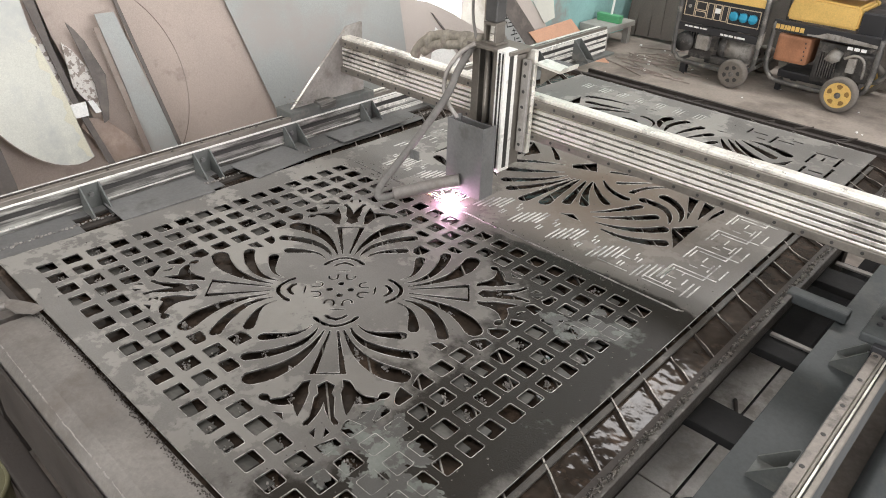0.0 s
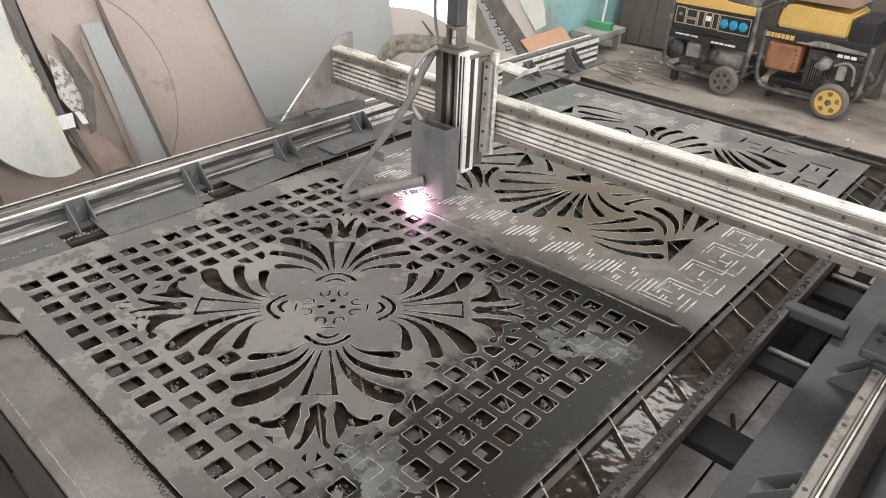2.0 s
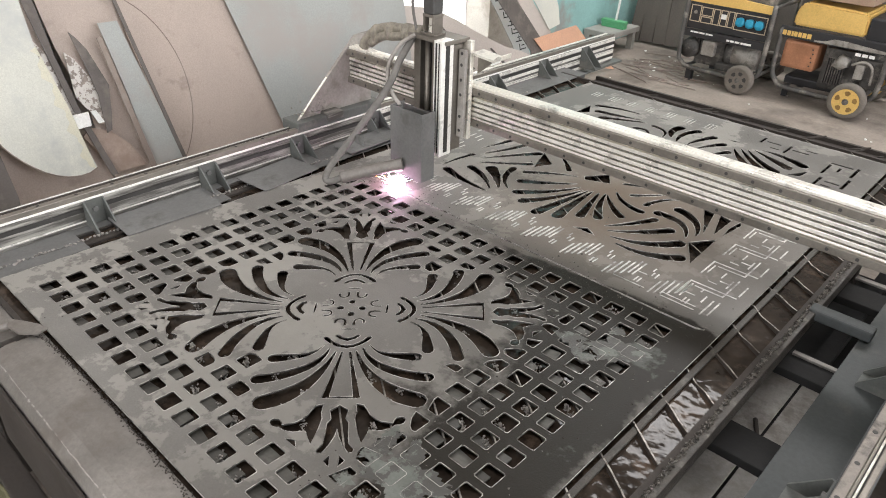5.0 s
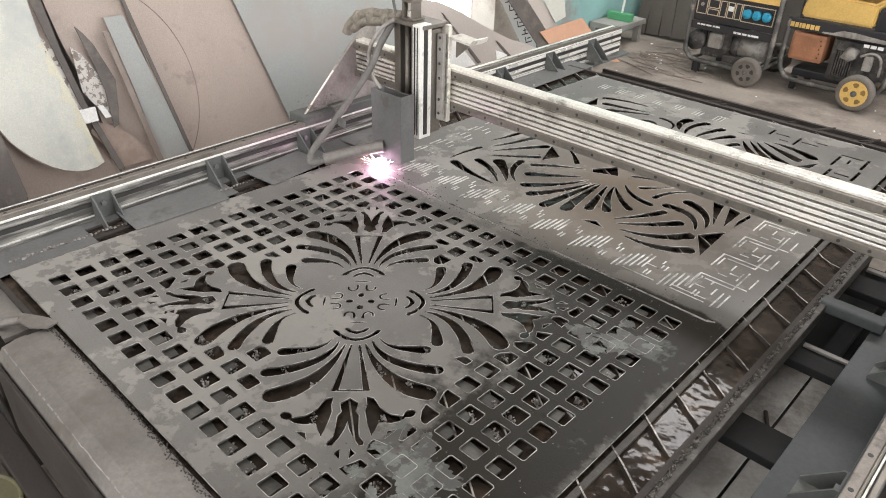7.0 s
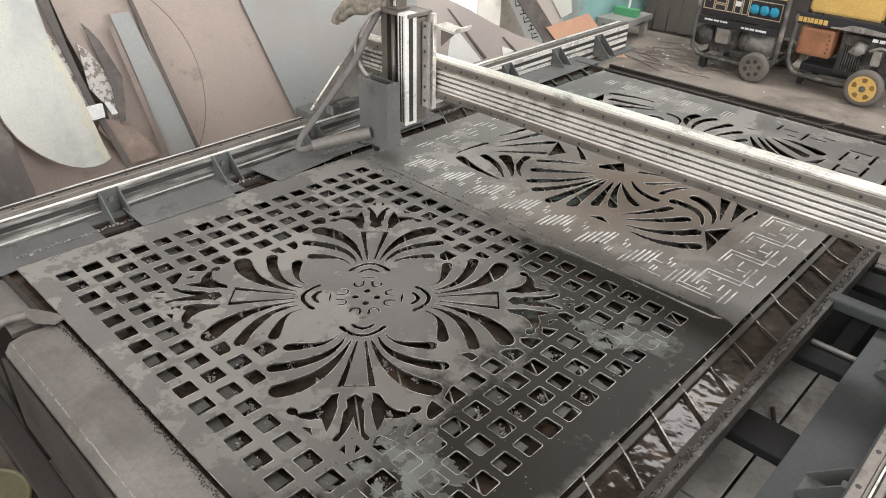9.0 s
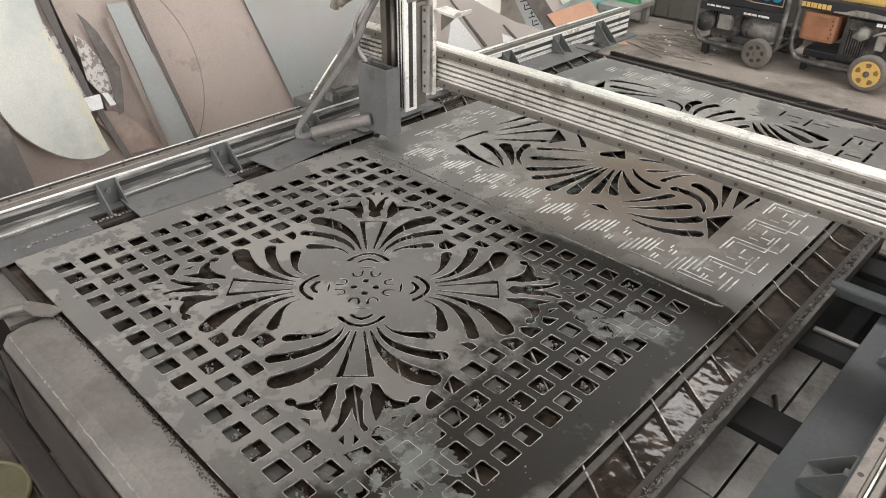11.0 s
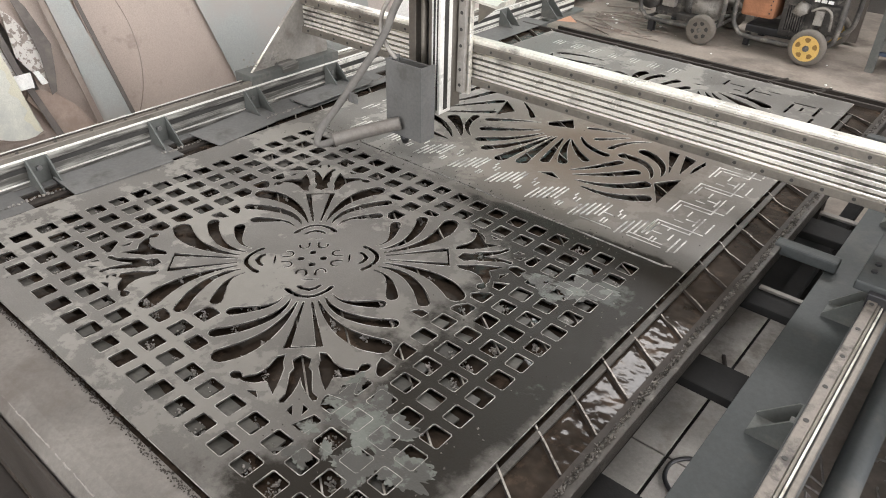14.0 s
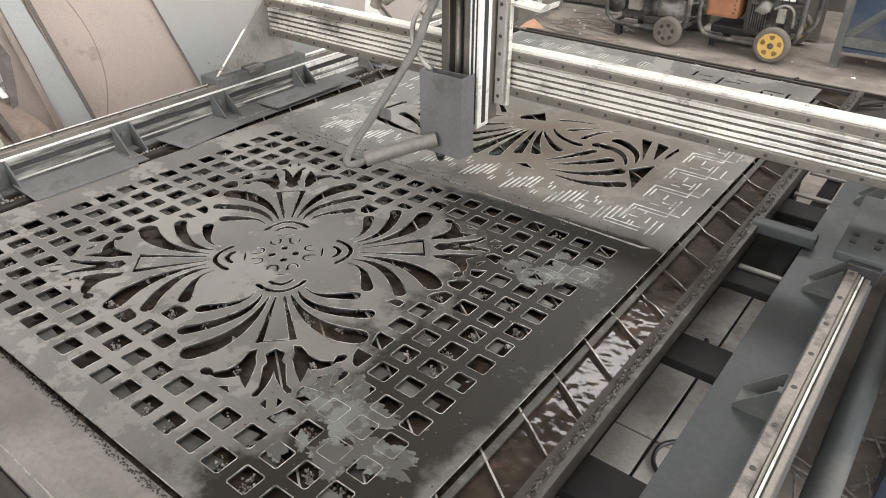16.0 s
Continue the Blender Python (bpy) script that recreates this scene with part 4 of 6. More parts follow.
# ---- the gantry ----
gantry = thing("gantry", "aluminium gantry beam with two linear rails across the table", "gantry", 0.7, 1.16, P + 0.1)
GX0, GX1 = -0.86, 0.88
Z0, Z1 = 0.062, 0.178  # beam above the thing's base
part("beam_core", boxes((GX0, GX1, -0.015, 0.008, Z0, Z1), bevel=0.002), ALU, gantry)
part("lower_ledge", boxes((GX0, GX1, -0.026, -0.015, Z0, Z0 + 0.0255), bevel=0.002), ALU, gantry)
part("upper_ledge", boxes((GX0, GX1, -0.026, -0.015, Z1 - 0.03, Z1 - 0.001), bevel=0.002), ALU, gantry)
for z in (0.0915, 0.1058, 0.1201, 0.1344):
    part("ridge", boxes((GX0, GX1, -0.026, -0.015, z, z + 0.0092), bevel=0.0012), ALU, gantry)
    part("slot", boxes((GX0, GX1, -0.0158, -0.0148, z - 0.005, z)), GROOVE, gantry, "dark slot")
part("lower_rail", boxes((GX0, GX1, -0.036, -0.026, Z0 + 0.003, Z0 + 0.021), bevel=0.0015), RAILSTEEL, gantry, "ground steel linear rail")
part("upper_rail", boxes((GX0, GX1, -0.036, -0.026, Z1 - 0.026, Z1 - 0.008), bevel=0.0015), RAILSTEEL, gantry, "ground steel linear rail")
me = mesh_of(rod(bmesh.new(), (0, -0.0365, 0), (0, -0.036, 0), 0.0038, seg=10), "rail_bolt", GROOVE)
for z in (Z0 + 0.012, Z1 - 0.017):
    for k in range(30):
        b = new("rail_bolt", me)
        b.parent, b.location = gantry, (GX0 + 0.029 + 0.0575 * k, 0, z)
bm = bmesh.new()
prism(bm, [(0.06, 0.21), (0.0, 0.205), (-0.24, -0.02), (-0.24, -0.035), (0.06, -0.035)], "x", GX0 - 0.01, GX0)
part("end_gusset", bm, TRAY, gantry, "dusty triangular end plate")
part("gusset_edge", rod(bmesh.new(), (GX0 + 0.0005, -0.12, 0.0975), (GX0 + 0.0005, -0.242, -0.018), 0.003, seg=8), ALU, gantry, "bright worn edge")
bm = bmesh.new()
for k in range(90):
    lump(bm, GX0 + 0.003, -0.17 + rng.gauss(0, 0.035), -0.005 + abs(rng.gauss(0, 0.02)), rng.uniform(0.001, 0.0035), 0.8, rng)
part("grease_crust", bm, TRAY, gantry, "pale caked grease", "stuff")
part("end_shoe", boxes((GX0 - 0.05, GX0 + 0.03, -0.26, 0.08, -0.045, -0.0125), bevel=0.003), DUSTY, gantry)
part("carriage_block", boxes((GX0 - 0.005, GX0 + 0.04, -0.15, -0.09, -0.028, -0.004), bevel=0.003), GRIMY, gantry)
part("end_plate", boxes((GX1, GX1 + 0.012, -0.14, 0.08, -0.026, 0.21), bevel=0.002), DUSTY, gantry)
part("end_shoe", boxes((GX1 - 0.095, GX1 + 0.02, -0.175, 0.09, -0.026, -0.006), bevel=0.004), CHANNEL, gantry, "dark slate shoe plate")
for dy in (-0.16, 0.02):
    part("carriage_block", boxes((GX1 - 0.062, GX1 - 0.02, dy, dy + 0.06, -0.045, -0.0265), bevel=0.003), GRIMY, gantry)
for dx, dy in ((-0.075, -0.13), (-0.075, -0.1), (-0.035, -0.13), (-0.035, -0.1)):
    part("shoe_bolt", rod(bmesh.new(), (GX1 + dx, dy, -0.006), (GX1 + dx, dy, -0.002), 0.006, seg=6), BLACK, gantry)
part("wiper", boxes((GX1 - 0.068, GX1 - 0.015, -0.19, -0.1755, -0.046, -0.016), bevel=0.002), BLACK, gantry, "black rubber wiper")

# ---- the torch carriage, built round its place at the start of its way ----
head = thing("torch_carriage", "plasma torch carriage with a grey splash shield and hose", "torch carriage", 0.62, 1.0, P)
HP = lambda x, y, z: (x - 0.62, y - 1.0, z - P)


def hbox(name, x0, x1, y0, y1, z0, z1, material, bevel=0.002, label=""):
    return part(name, boxes((x0 - 0.62, x1 - 0.62, y0 - 1, y1 - 1, z0 - P, z1 - P), bevel=bevel), material, head, label)


hbox("back_plate", 0.462, 0.612, 1.108, 1.122, 0.69, 0.96, ALU)
hbox("left_guide", 0.461, 0.485, 1.05, 1.107, 0.66, 0.955, RAILSTEEL)
hbox("lead_screw_cover", 0.487, 0.517, 1.075, 1.107, 0.66, 0.95, GREY_PLATE)
bm = bmesh.new()
rod(bm, HP(0.504, 1.06, 0.62), HP(0.504, 1.06, 0.96), 0.008)
part("lead_screw", bm, RAILSTEEL, head, smooth=True)
hbox("middle_guide", 0.523, 0.543, 1.055, 1.107, 0.64, 0.955, RAILSTEEL)
hbox("bright_extrusion", 0.563, 0.591, 1.02, 1.065, 0.655, 0.968, BRIGHT, label="bright slotted aluminium extrusion")
hbox("extrusion_slot", 0.569, 0.575, 1.0192, 1.021, 0.665, 0.962, GROOVE, 0)
hbox("extrusion_slot", 0.58, 0.584, 1.0192, 1.021, 0.665, 0.962, GROOVE, 0)
hbox("extrusion_slot", 0.5905, 0.5918, 1.035, 1.05, 0.665, 0.962, GROOVE, 0)
hbox("filler_block", 0.543, 0.587, 1.066, 1.107, 0.66, 0.95, RAILSTEEL)
hbox("side_plate", 0.5915, 0.613, 1.085, 1.097, 0.7, 0.94, TRAY, label="drilled side plate")
for z in (0.72, 0.76, 0.82, 0.86, 0.9, 0.93):
    bm = bmesh.new()
    rod(bm, HP(0.602, 1.0845, z), HP(0.602, 1.0855, z), 0.0045, seg=10)
    part("bolt", bm, GROOVE, head)
bm = bmesh.new()
prism(bm, [(0.0, 0.0), (0.075, -0.006), (0.09, 0.002), (0.094, 0.014), (0.086, 0.012), (0.074, 0.0), (0.0, 0.006)], "y", -0.02, 0.03)
bmesh.ops.translate(bm, verts=bm.verts[:], vec=HP(0.6125, 1.13, 0.925))
part("side_wing", bm, ALU, head, "bent aluminium bracket")
bm = bmesh.new()
prism(bm, [(0.0, 0.0), (0.06, 0.0), (0.0, -0.05)], "y", 0.008, 0.012)
bmesh.ops.translate(bm, verts=bm.verts[:], vec=HP(0.6125, 1.13, 0.918))
part("wing_gusset", bm, RAILSTEEL, head)
hbox("top_plate", 0.457, 0.597, 1.03, 1.12, 0.956, 0.966, RAILSTEEL)
for x in (0.495, 0.527):
    hbox("motor_post", x, x + 0.005, 1.048, 1.084, 0.9665, 1.0105, RAILSTEEL, 0.001)
hbox("motor_plate", 0.489, 0.54, 1.044, 1.088, 0.9665, 0.972, RAILSTEEL, 0.001)
bm = bmesh.new()
rod(bm, HP(0.5135, 1.066, 0.9725), HP(0.5135, 1.066, 0.989), 0.0115, seg=16)
rod(bm, HP(0.5135, 1.066, 0.991), HP(0.5135, 1.066, 1.0105), 0.0105, seg=16)
part("coupling", bm, ALU, head, "shiny shaft coupling", smooth=False)
MOTOR = mat("motor_paint", (0.07, 0.069, 0.067), 0.5, 0.2, var=0.2, scale=12)
hbox("motor_flange", 0.494, 0.533, 1.047, 1.085, 1.011, 1.019, RAILSTEEL, 0.001)
hbox("stepper_motor", 0.495, 0.532, 1.048, 1.084, 1.0195, 1.2, MOTOR, 0.004, "dark grey stepper motor")
# splash shield: open-topped sheet metal box round the torch
hbox("shield_front", 0.482, 0.6, 0.942, 0.9455, 0.605, 0.796, GREY_PLATE, 0.001, "dull grey folded shield")
hbox("shield_side", 0.5965, 0.6, 0.9457, 0.992, 0.605, 0.796, GREY_PLATE, 0.001)
hbox("shield_side", 0.482, 0.4855, 0.9457, 0.992, 0.605, 0.796, GREY_PLATE, 0.001)
hbox("shield_back", 0.486, 0.596, 0.9885, 0.992, 0.64, 0.789, GREY_PLATE, 0.001)
hbox("torch_holder", 0.5, 0.57, 0.9925, 1.06, 0.68, 0.76, BLACK, 0.004)
bm = bmesh.new()
rod(bm, HP(0.525, 0.965, 0.60), HP(0.525, 0.965, 0.78), 0.0155)
rod(bm, HP(0.525, 0.965, 0.578), HP(0.525, 0.965, 0.6), 0.008, 0.015)
part("torch", bm, BLACK, head, "black plasma torch", smooth=True)
bm = bmesh.new()
tube(bm, [HP(0.536, 0.936, 0.643), HP(0.5, 0.902, 0.632), HP(0.455, 0.858, 0.615), HP(0.415, 0.82, 0.599)], 0.017, 12)
part("torch_handle", bm, LIP, head, "dusty grey torch handle", smooth=True)
HOSE = mat("dusty_hose_rubber", (0.16, 0.152, 0.14), 0.8, 0.0, var=0.25, scale=20, bump=0.2)
bm = bmesh.new()
tube(bm, [HP(0.42, 0.825, 0.6), HP(0.395, 0.797, 0.588), HP(0.384, 0.79, 0.598), HP(0.391, 0.81, 0.635), HP(0.418, 0.868, 0.71), HP(0.454, 0.957, 0.83), HP(0.46, 1.0, 0.9), HP(0.468, 1.042, 0.957)], 0.0095, 10)
part("hose", bm, HOSE, head, "dusty brown torch hose", smooth=True)
bm = bmesh.new()
tube(bm, [HP(0.48, 1.06, 0.97), HP(0.42, 1.062, 0.962), HP(0.35, 1.062, 0.953), HP(0.3, 1.06, 0.936), HP(0.262, 1.058, 0.905), HP(0.25, 1.055, 0.88)], 0.014, 10)
tube(bm, [HP(0.47, 1.045, 0.958), HP(0.4, 1.045, 0.942), HP(0.34, 1.046, 0.93), HP(0.29, 1.048, 0.9)], 0.012, 10)
for x, z in ((0.44, 0.957), (0.38, 0.949), (0.32, 0.933)):
    rod(bm, HP(x, 1.053, z), HP(x - 0.012, 1.053, z - 0.001), 0.025, seg=14)
part("wrapped_hose", bm, mat("tan_wrapping_cloth", (0.27, 0.245, 0.2), 0.85, 0.0, var=0.35, scale=30, bump=0.4), head, "brown wrapped hose bundle", smooth=True)
bm = bmesh.new()
tube(bm, [HP(0.485, 1.03, 0.965), HP(0.455, 1.01, 0.94), HP(0.43, 0.99, 0.89), HP(0.432, 0.98, 0.845), HP(0.46, 0.97, 0.815), HP(0.492, 0.968, 0.79)], 0.0055, 8)
part("thin_cable", bm, TRAY, head, "pale thin cable", smooth=True)
bm = bmesh.new()
tube(bm, [HP(0.47, 1.05, 0.97), HP(0.455, 1.05, 1.03), HP(0.46, 1.05, 1.1), HP(0.5, 1.06, 1.16)], 0.004, 8)
part("motor_cable", bm, HOSE, head, smooth=True)
hbox("hose_tag", 0.424, 0.456, 0.866, 0.87, 0.69, 0.715, GREY_PLATE, 0.001, "small grey tag on the hose")
bm = bmesh.new()
for a, b in (((0.41, 0.865, 0.706), (0.425, 0.868, 0.706)),):
    rod(bm, HP(*a), HP(*b), 0.004)
part("tag_clip", bm, GREY_PLATE, head)

# the cutting arc: a hot ball; thin glowing rays stand in for its glare
ARC = glow("arc_core", (1.0, 0.58, 0.88), 60.0)
RAY = glow("spark_rays", (1.0, 0.72, 0.8), 9.0)
arc = thing("cutting_arc", "white-hot pink plasma arc with thin glare rays", "plasma arc", 0.511, 0.933, P + 0.012)
bm = bmesh.new()
bmesh.ops.create_icosphere(bm, subdivisions=3, radius=0.023)
part("arc_core", bm, ARC, arc, smooth=True)
bm = bmesh.new()
for k in range(26):
    v = Vector((rng.uniform(-1, 1), rng.uniform(-1, 1), rng.uniform(-0.1, 1))).normalized()
    w = v * rng.uniform(0.03, 0.075)
    w.y = max(-0.028, min(0.028, w.y))
    rod(bm, w * 0.25, w, 0.001, 0.0001, 5)
part("spark_rays", bm, RAY, arc)
SPARK = glow("orange_spark", (1.0, 0.4, 0.12), 6.0)
for k in range(9):
    bm = bmesh.new()
    a = Vector((rng.uniform(-0.1, -0.02), rng.uniform(-0.026, 0.02), rng.uniform(-0.008, 0.025)))
    rod(bm, a, a + Vector((rng.uniform(-0.02, 0.02), rng.uniform(-0.006, 0.006), rng.uniform(-0.004, 0.008))), 0.0011, 0.0006, 5)
    part("spark", bm, SPARK, arc, "flying orange spark")

# ---- the shed ----
# end wall coloured dark so that the bath's reflection stays dark
DARKWALL = mat("dark_end_wall", (0.11, 0.1, 0.092), 0.9, 0.0, var=0.25, scale=2, dirt=(0.18, 0.165, 0.15), dirt_amount=0.3)
TEAL = mat("teal_wall_paint", (0.3, 0.52, 0.5), 0.8, 0.0, var=0.15, scale=2, dirt=(0.3, 0.32, 0.3), dirt_amount=0.35)


def setting(name, bm, material):
    return tagged(part(name, bm, material), kind="structure")


setting("floor", boxes((-1.6, 5.2, -5.2, 6.2, -0.1, 0.0)), FLOOR)
setting("wall_north", boxes((-1.6, 5.2, 6.0, 6.2, 0.0, 4.5)), DARKWALL)
# east and south walls and the ceiling are unseen, added to close the shed
setting("wall_east", boxes((5.0, 5.2, -5.2, -0.7, 0.0, 4.5), (5.0, 5.2, 3.9, 6.0, 0.0, 4.5), (5.0, 5.2, -0.7, 3.9, 3.2, 4.5)), WALL)
setting("wall_south", boxes((-1.6, -0.6, -5.2, -5.0, 0.0, 4.5), (4.0, 5.0, -5.2, -5.0, 0.0, 4.5), (-0.6, 4.0, -5.2, -5.0, 3.3, 4.5)), WALL)
setting("wall_west", boxes((-1.58, -1.38, -5.0, 2.05, 0.0, 4.5), (-1.58, -1.38, 3.3, 3.75, 0.0, 4.5), (-1.58, -1.38, 2.05, 3.3, 1.5, 4.5)), WALL)
setting("wall_west_painted", boxes((-1.58, -1.38, 3.75, 6.0, 0.0, 4.5)), TEAL)
setting("ceiling", boxes((-1.6, 5.2, 5.4, 6.2, 4.5, 4.6), (-1.6, 5.2, 0.1, 4.2, 4.5, 4.6), (-1.6, 5.2, -5.2, -1.3, 4.5, 4.6), (3.2, 5.2, -1.3, 0.1, 4.5, 4.6), (3.2, 5.2, 4.2, 5.4, 4.5, 4.6)), WALL)
DAY = glow("bright_outdoors", (1.0, 0.98, 0.95), 1.6)
setting("backdrop", boxes((-2.6, -2.58, 0.6, 5.0, -0.1, 2.6)), DAY)

# ---- leaning sheets along the side wall ----
PINK = mat("rust_bloomed_sheet", (0.45, 0.376, 0.328), 0.6, 0.1, var=0.1, scale=1.6, dirt=(0.35, 0.285, 0.245), dirt_amount=0.16, dirt_scale=8, bump=0.04, crisp=False, fine=260)
SMOOTH = mat("grey_pink_sheet", (0.5, 0.45, 0.41), 0.55, 0.1, var=0.08, scale=1.5, dirt=(0.42, 0.36, 0.32), dirt_amount=0.2, dirt_scale=4, bump=0.03, fine=260)
PALE = mat("galvanised_sheet", (0.37, 0.385, 0.37), 0.5, 0.2, var=0.09, scale=1.8, dirt=(0.37, 0.35, 0.325), dirt_amount=0.4, dirt_scale=2.2, bump=0.03, fine=260)
CREAM = mat("pale_primer", (0.61, 0.615, 0.55), 0.55, 0.0, var=0.09, scale=2.2, dirt=(0.47, 0.485, 0.46), dirt_amount=0.4, dirt_scale=3.4, bump=0.04, fine=260)
PRIMER = mat("bare_yellow_primer", (0.66, 0.64, 0.51), 0.6, 0.0, var=0.06, scale=5, dirt=(0.6, 0.56, 0.46), dirt_amount=0.3, dirt_scale=14, bump=0.05, fine=260)
BROWN = mat("brown_rust_sheet", (0.25, 0.2, 0.172), 0.7, 0.1, var=0.2, scale=3, dirt=(0.33, 0.285, 0.25), dirt_amount=0.4, fine=200)
DARKSHEET = mat("dark_scaled_steel", (0.13, 0.115, 0.105), 0.65, 0.1, var=0.3, scale=5, dirt=(0.2, 0.175, 0.155), dirt_amount=0.35, dirt_scale=6, fine=200)
ORANGEPINK = mat("reddish_rust", (0.4, 0.315, 0.265), 0.7, 0.0, var=0.2, scale=6, dirt=(0.33, 0.25, 0.205), dirt_amount=0.4, dirt_scale=9, fine=200)
MOTTLE = mat("peeling_paint", (0.3, 0.255, 0.225), 0.8, 0.0, var=0.3, scale=10, dirt=(0.66, 0.63, 0.59), dirt_amount=0.5, dirt_scale=38, bump=0.4, crisp=True)
ORANGE = mat("red_oxide_board", (0.62, 0.36, 0.24), 0.7, 0.0, var=0.12, scale=4)
WHITE = mat("white_board", (0.85, 0.85, 0.82), 0.6, 0.0, var=0.06, scale=4, dirt=(0.7, 0.68, 0.64), dirt_amount=0.2)
LEAN = math.atan(0.25)


def leaning(name, pts, depth, material, label, category, thick=0.004, group="leaning sheets"):
    """A flat sheet that leans on the side wall: pts along the wall and up the slope; depth: how far it stands before the others."""
    bm = bmesh.new()
    prism(bm, pts, "x", -thick / 2, thick / 2)
    ob = part(name, bm, material)
    ob.matrix_world = Matrix.Translation((-0.93 + depth, 0, 0)) @ Matrix.Rotation(-LEAN, 4, "Y")
    return tagged(ob, label, category, group)


leaning("leaning_sheet", [(1.5, 0.0), (2.25, 0.0), (2.3, 1.45), (1.12, 1.45), (1.299, 0.801), (1.434, 0.282)], 0.0, PALE, "large grey galvanised steel sheet leaning on the wall", "steel sheet")
leaning("leaning_sheet", [(0.985, 0.0), (1.75, 0.0), (1.55, 1.46), (0.785, 1.46), (0.856, 0.86), (0.923, 0.312)], -0.02, PINK, "large pinkish steel sheet with a cut circle", "steel sheet")
bm = bmesh.new()
arc_pts = []
for k in range(40):
    a = radians(-105 + 190 * k / 39)
    arc_pts.append((0.0, 0.72 + 0.335 * math.cos(a), 0.53 + 0.4 * math.sin(a)))
tube(bm, [p for p in arc_pts if p[1] > 0.9 - 0.1 * (p[2] - 0.4)], 0.0018, 5, 2)
kerf_ob = part("circle_kerf", bm, BROWN, bpy.data.objects["leaning_sheet.001"], "dark cut line")
kerf_ob.location.x = 0.0022
# strips, slivers and ragged offcuts between the plates
leaning("leaning_strip", [(0.815, 0.275), (0.935, 0.275), (0.926, 0.323), (0.83, 0.814), (0.759, 0.815), (0.79, 0.56)], 0.022, PALE, "narrow grey steel strip leaning on a sheet", "steel strip")
leaning("leaning_strip", [(0.795, 0.275), (0.818, 0.275), (0.756, 0.772), (0.738, 0.769)], 0.03, BROWN, "thin rusty steel strip leaning on a sheet", "steel strip")
leaning("leaning_sheet", [(0.69, 0.0), (0.98, 0.0), (0.93, 0.35), (0.856, 0.88), (0.8, 1.4), (0.56, 1.42), (0.595, 0.895), (0.61, 0.75), (0.655, 0.52), (0.672, 0.29)], -0.035, PINK, "pinkish steel sheet with ragged cuts on the wall", "steel sheet")
leaning("leaning_sheet", [(-0.2, 0.0), (0.68, 0.0), (0.672, 0.29), (0.62, 0.55), (0.595, 0.75), (0.56, 1.4), (-0.2, 1.42)], -0.052, PINK, "dull pink rusty steel sheet leaning on the wall", "steel sheet")
leaning("mottled_offcut", [(0.535, 0.79), (0.579, 0.709), (0.6, 0.63), (0.61, 0.57), (0.605, 0.5), (0.566, 0.5), (0.552, 0.6)], -0.006, MOTTLE, "offcut with peeling white paint among the sheets", "offcut")
leaning("mottled_offcut", [(0.628, 0.73), (0.655, 0.7), (0.679, 0.65), (0.712, 0.573), (0.69, 0.48), (0.657, 0.5), (0.62, 0.571)], -0.014, MOTTLE, "flaking grey and white painted offcut between plates", "offcut")
leaning("leaning_strip", [(0.534, 0.95), (0.575, 0.94), (0.588, 0.73), (0.612, 0.542), (0.676, 0.275), (0.652, 0.275), (0.591, 0.537), (0.566, 0.721)], 0.006, DARKSHEET, "dark curved steel sliver leaning on a sheet", "steel strip")
leaning("leaning_strip", [(0.655, 0.8), (0.675, 0.775), (0.7, 0.73), (0.738, 0.598), (0.718, 0.5), (0.701, 0.44), (0.681, 0.432), (0.684, 0.5), (0.69, 0.57), (0.68, 0.66)], 0.012, DARKSHEET, "grey brown crescent offcut leaning on a sheet", "offcut")
leaning("leaning_strip", [(0.6, 0.43), (0.63, 0.46), (0.7, 0.43), (0.76, 0.36), (0.795, 0.275), (0.68, 0.275), (0.65, 0.34)], -0.01, ORANGEPINK, "reddish rusted offcut at the foot of the sheets", "offcut")
# this dark strip is the shadow gap beside the grey strip, put into colour
leaning("leaning_strip", [(0.832, 0.9), (0.845, 0.9), (0.945, 0.275), (0.93, 0.275)], 0.026, DARKSHEET, "thin dark strip drawn as the shadow gap beside a grey strip", "steel strip")
leaning("white_label_plate", [(0.571, 0.522), (0.637, 0.522), (0.634, 0.471), (0.586, 0.471)], 0.014, WHITE, "small white plate among the rusty sheets", "plate")
leaning("white_label_plate", [(0.645, 0.523), (0.664, 0.522), (0.682, 0.475), (0.66, 0.474)], 0.016, WHITE, "small white plate among the rusty sheets", "plate")
cream_low = [(0.605, 0.325), (0.575, 0.314), (0.54, 0.312), (0.5, 0.32), (0.464, 0.335), (0.43, 0.357), (0.402, 0.382), (0.375, 0.41), (0.349, 0.444), (0.33, 0.475), (0.31, 0.53), (0.295, 0.62), (0.29, 0.95)]
cream_ob = leaning("rounded_offcut", cream_low + [(0.53, 0.95), (0.532, 0.736), (0.575, 0.551), (0.593, 0.391)], 0.02, CREAM, "pale cream steel plate with a rounded end", "steel plate")
bm = bmesh.new()
for (ya, wa), (yb, wb) in zip(cream_low, cream_low[1:]):
    rod(bm, (0.0, ya, wa), (0.0, yb, wb), 0.0026, seg=6)
part("cut_edge", bm, BROWN, cream_ob, "brown rusted cut edge")
bm = bmesh.new()
ragged = [(0.53 + 0.01 * math.sin(7 * k) - 0.006 * math.cos(11 * k) + 0.0017 * k, 0.76 - 0.0118 * k) for k in range(37)]
prism(bm, [(0.535, 0.77)] + [(y - 0.012, w) for y, w in ragged] + [(0.6, 0.322), (0.593, 0.391), (0.575, 0.551)], "x", 0.0021, 0.0027)
part("bare_edge", bm, PRIMER, cream_ob, "bare yellowish primer along the edge")
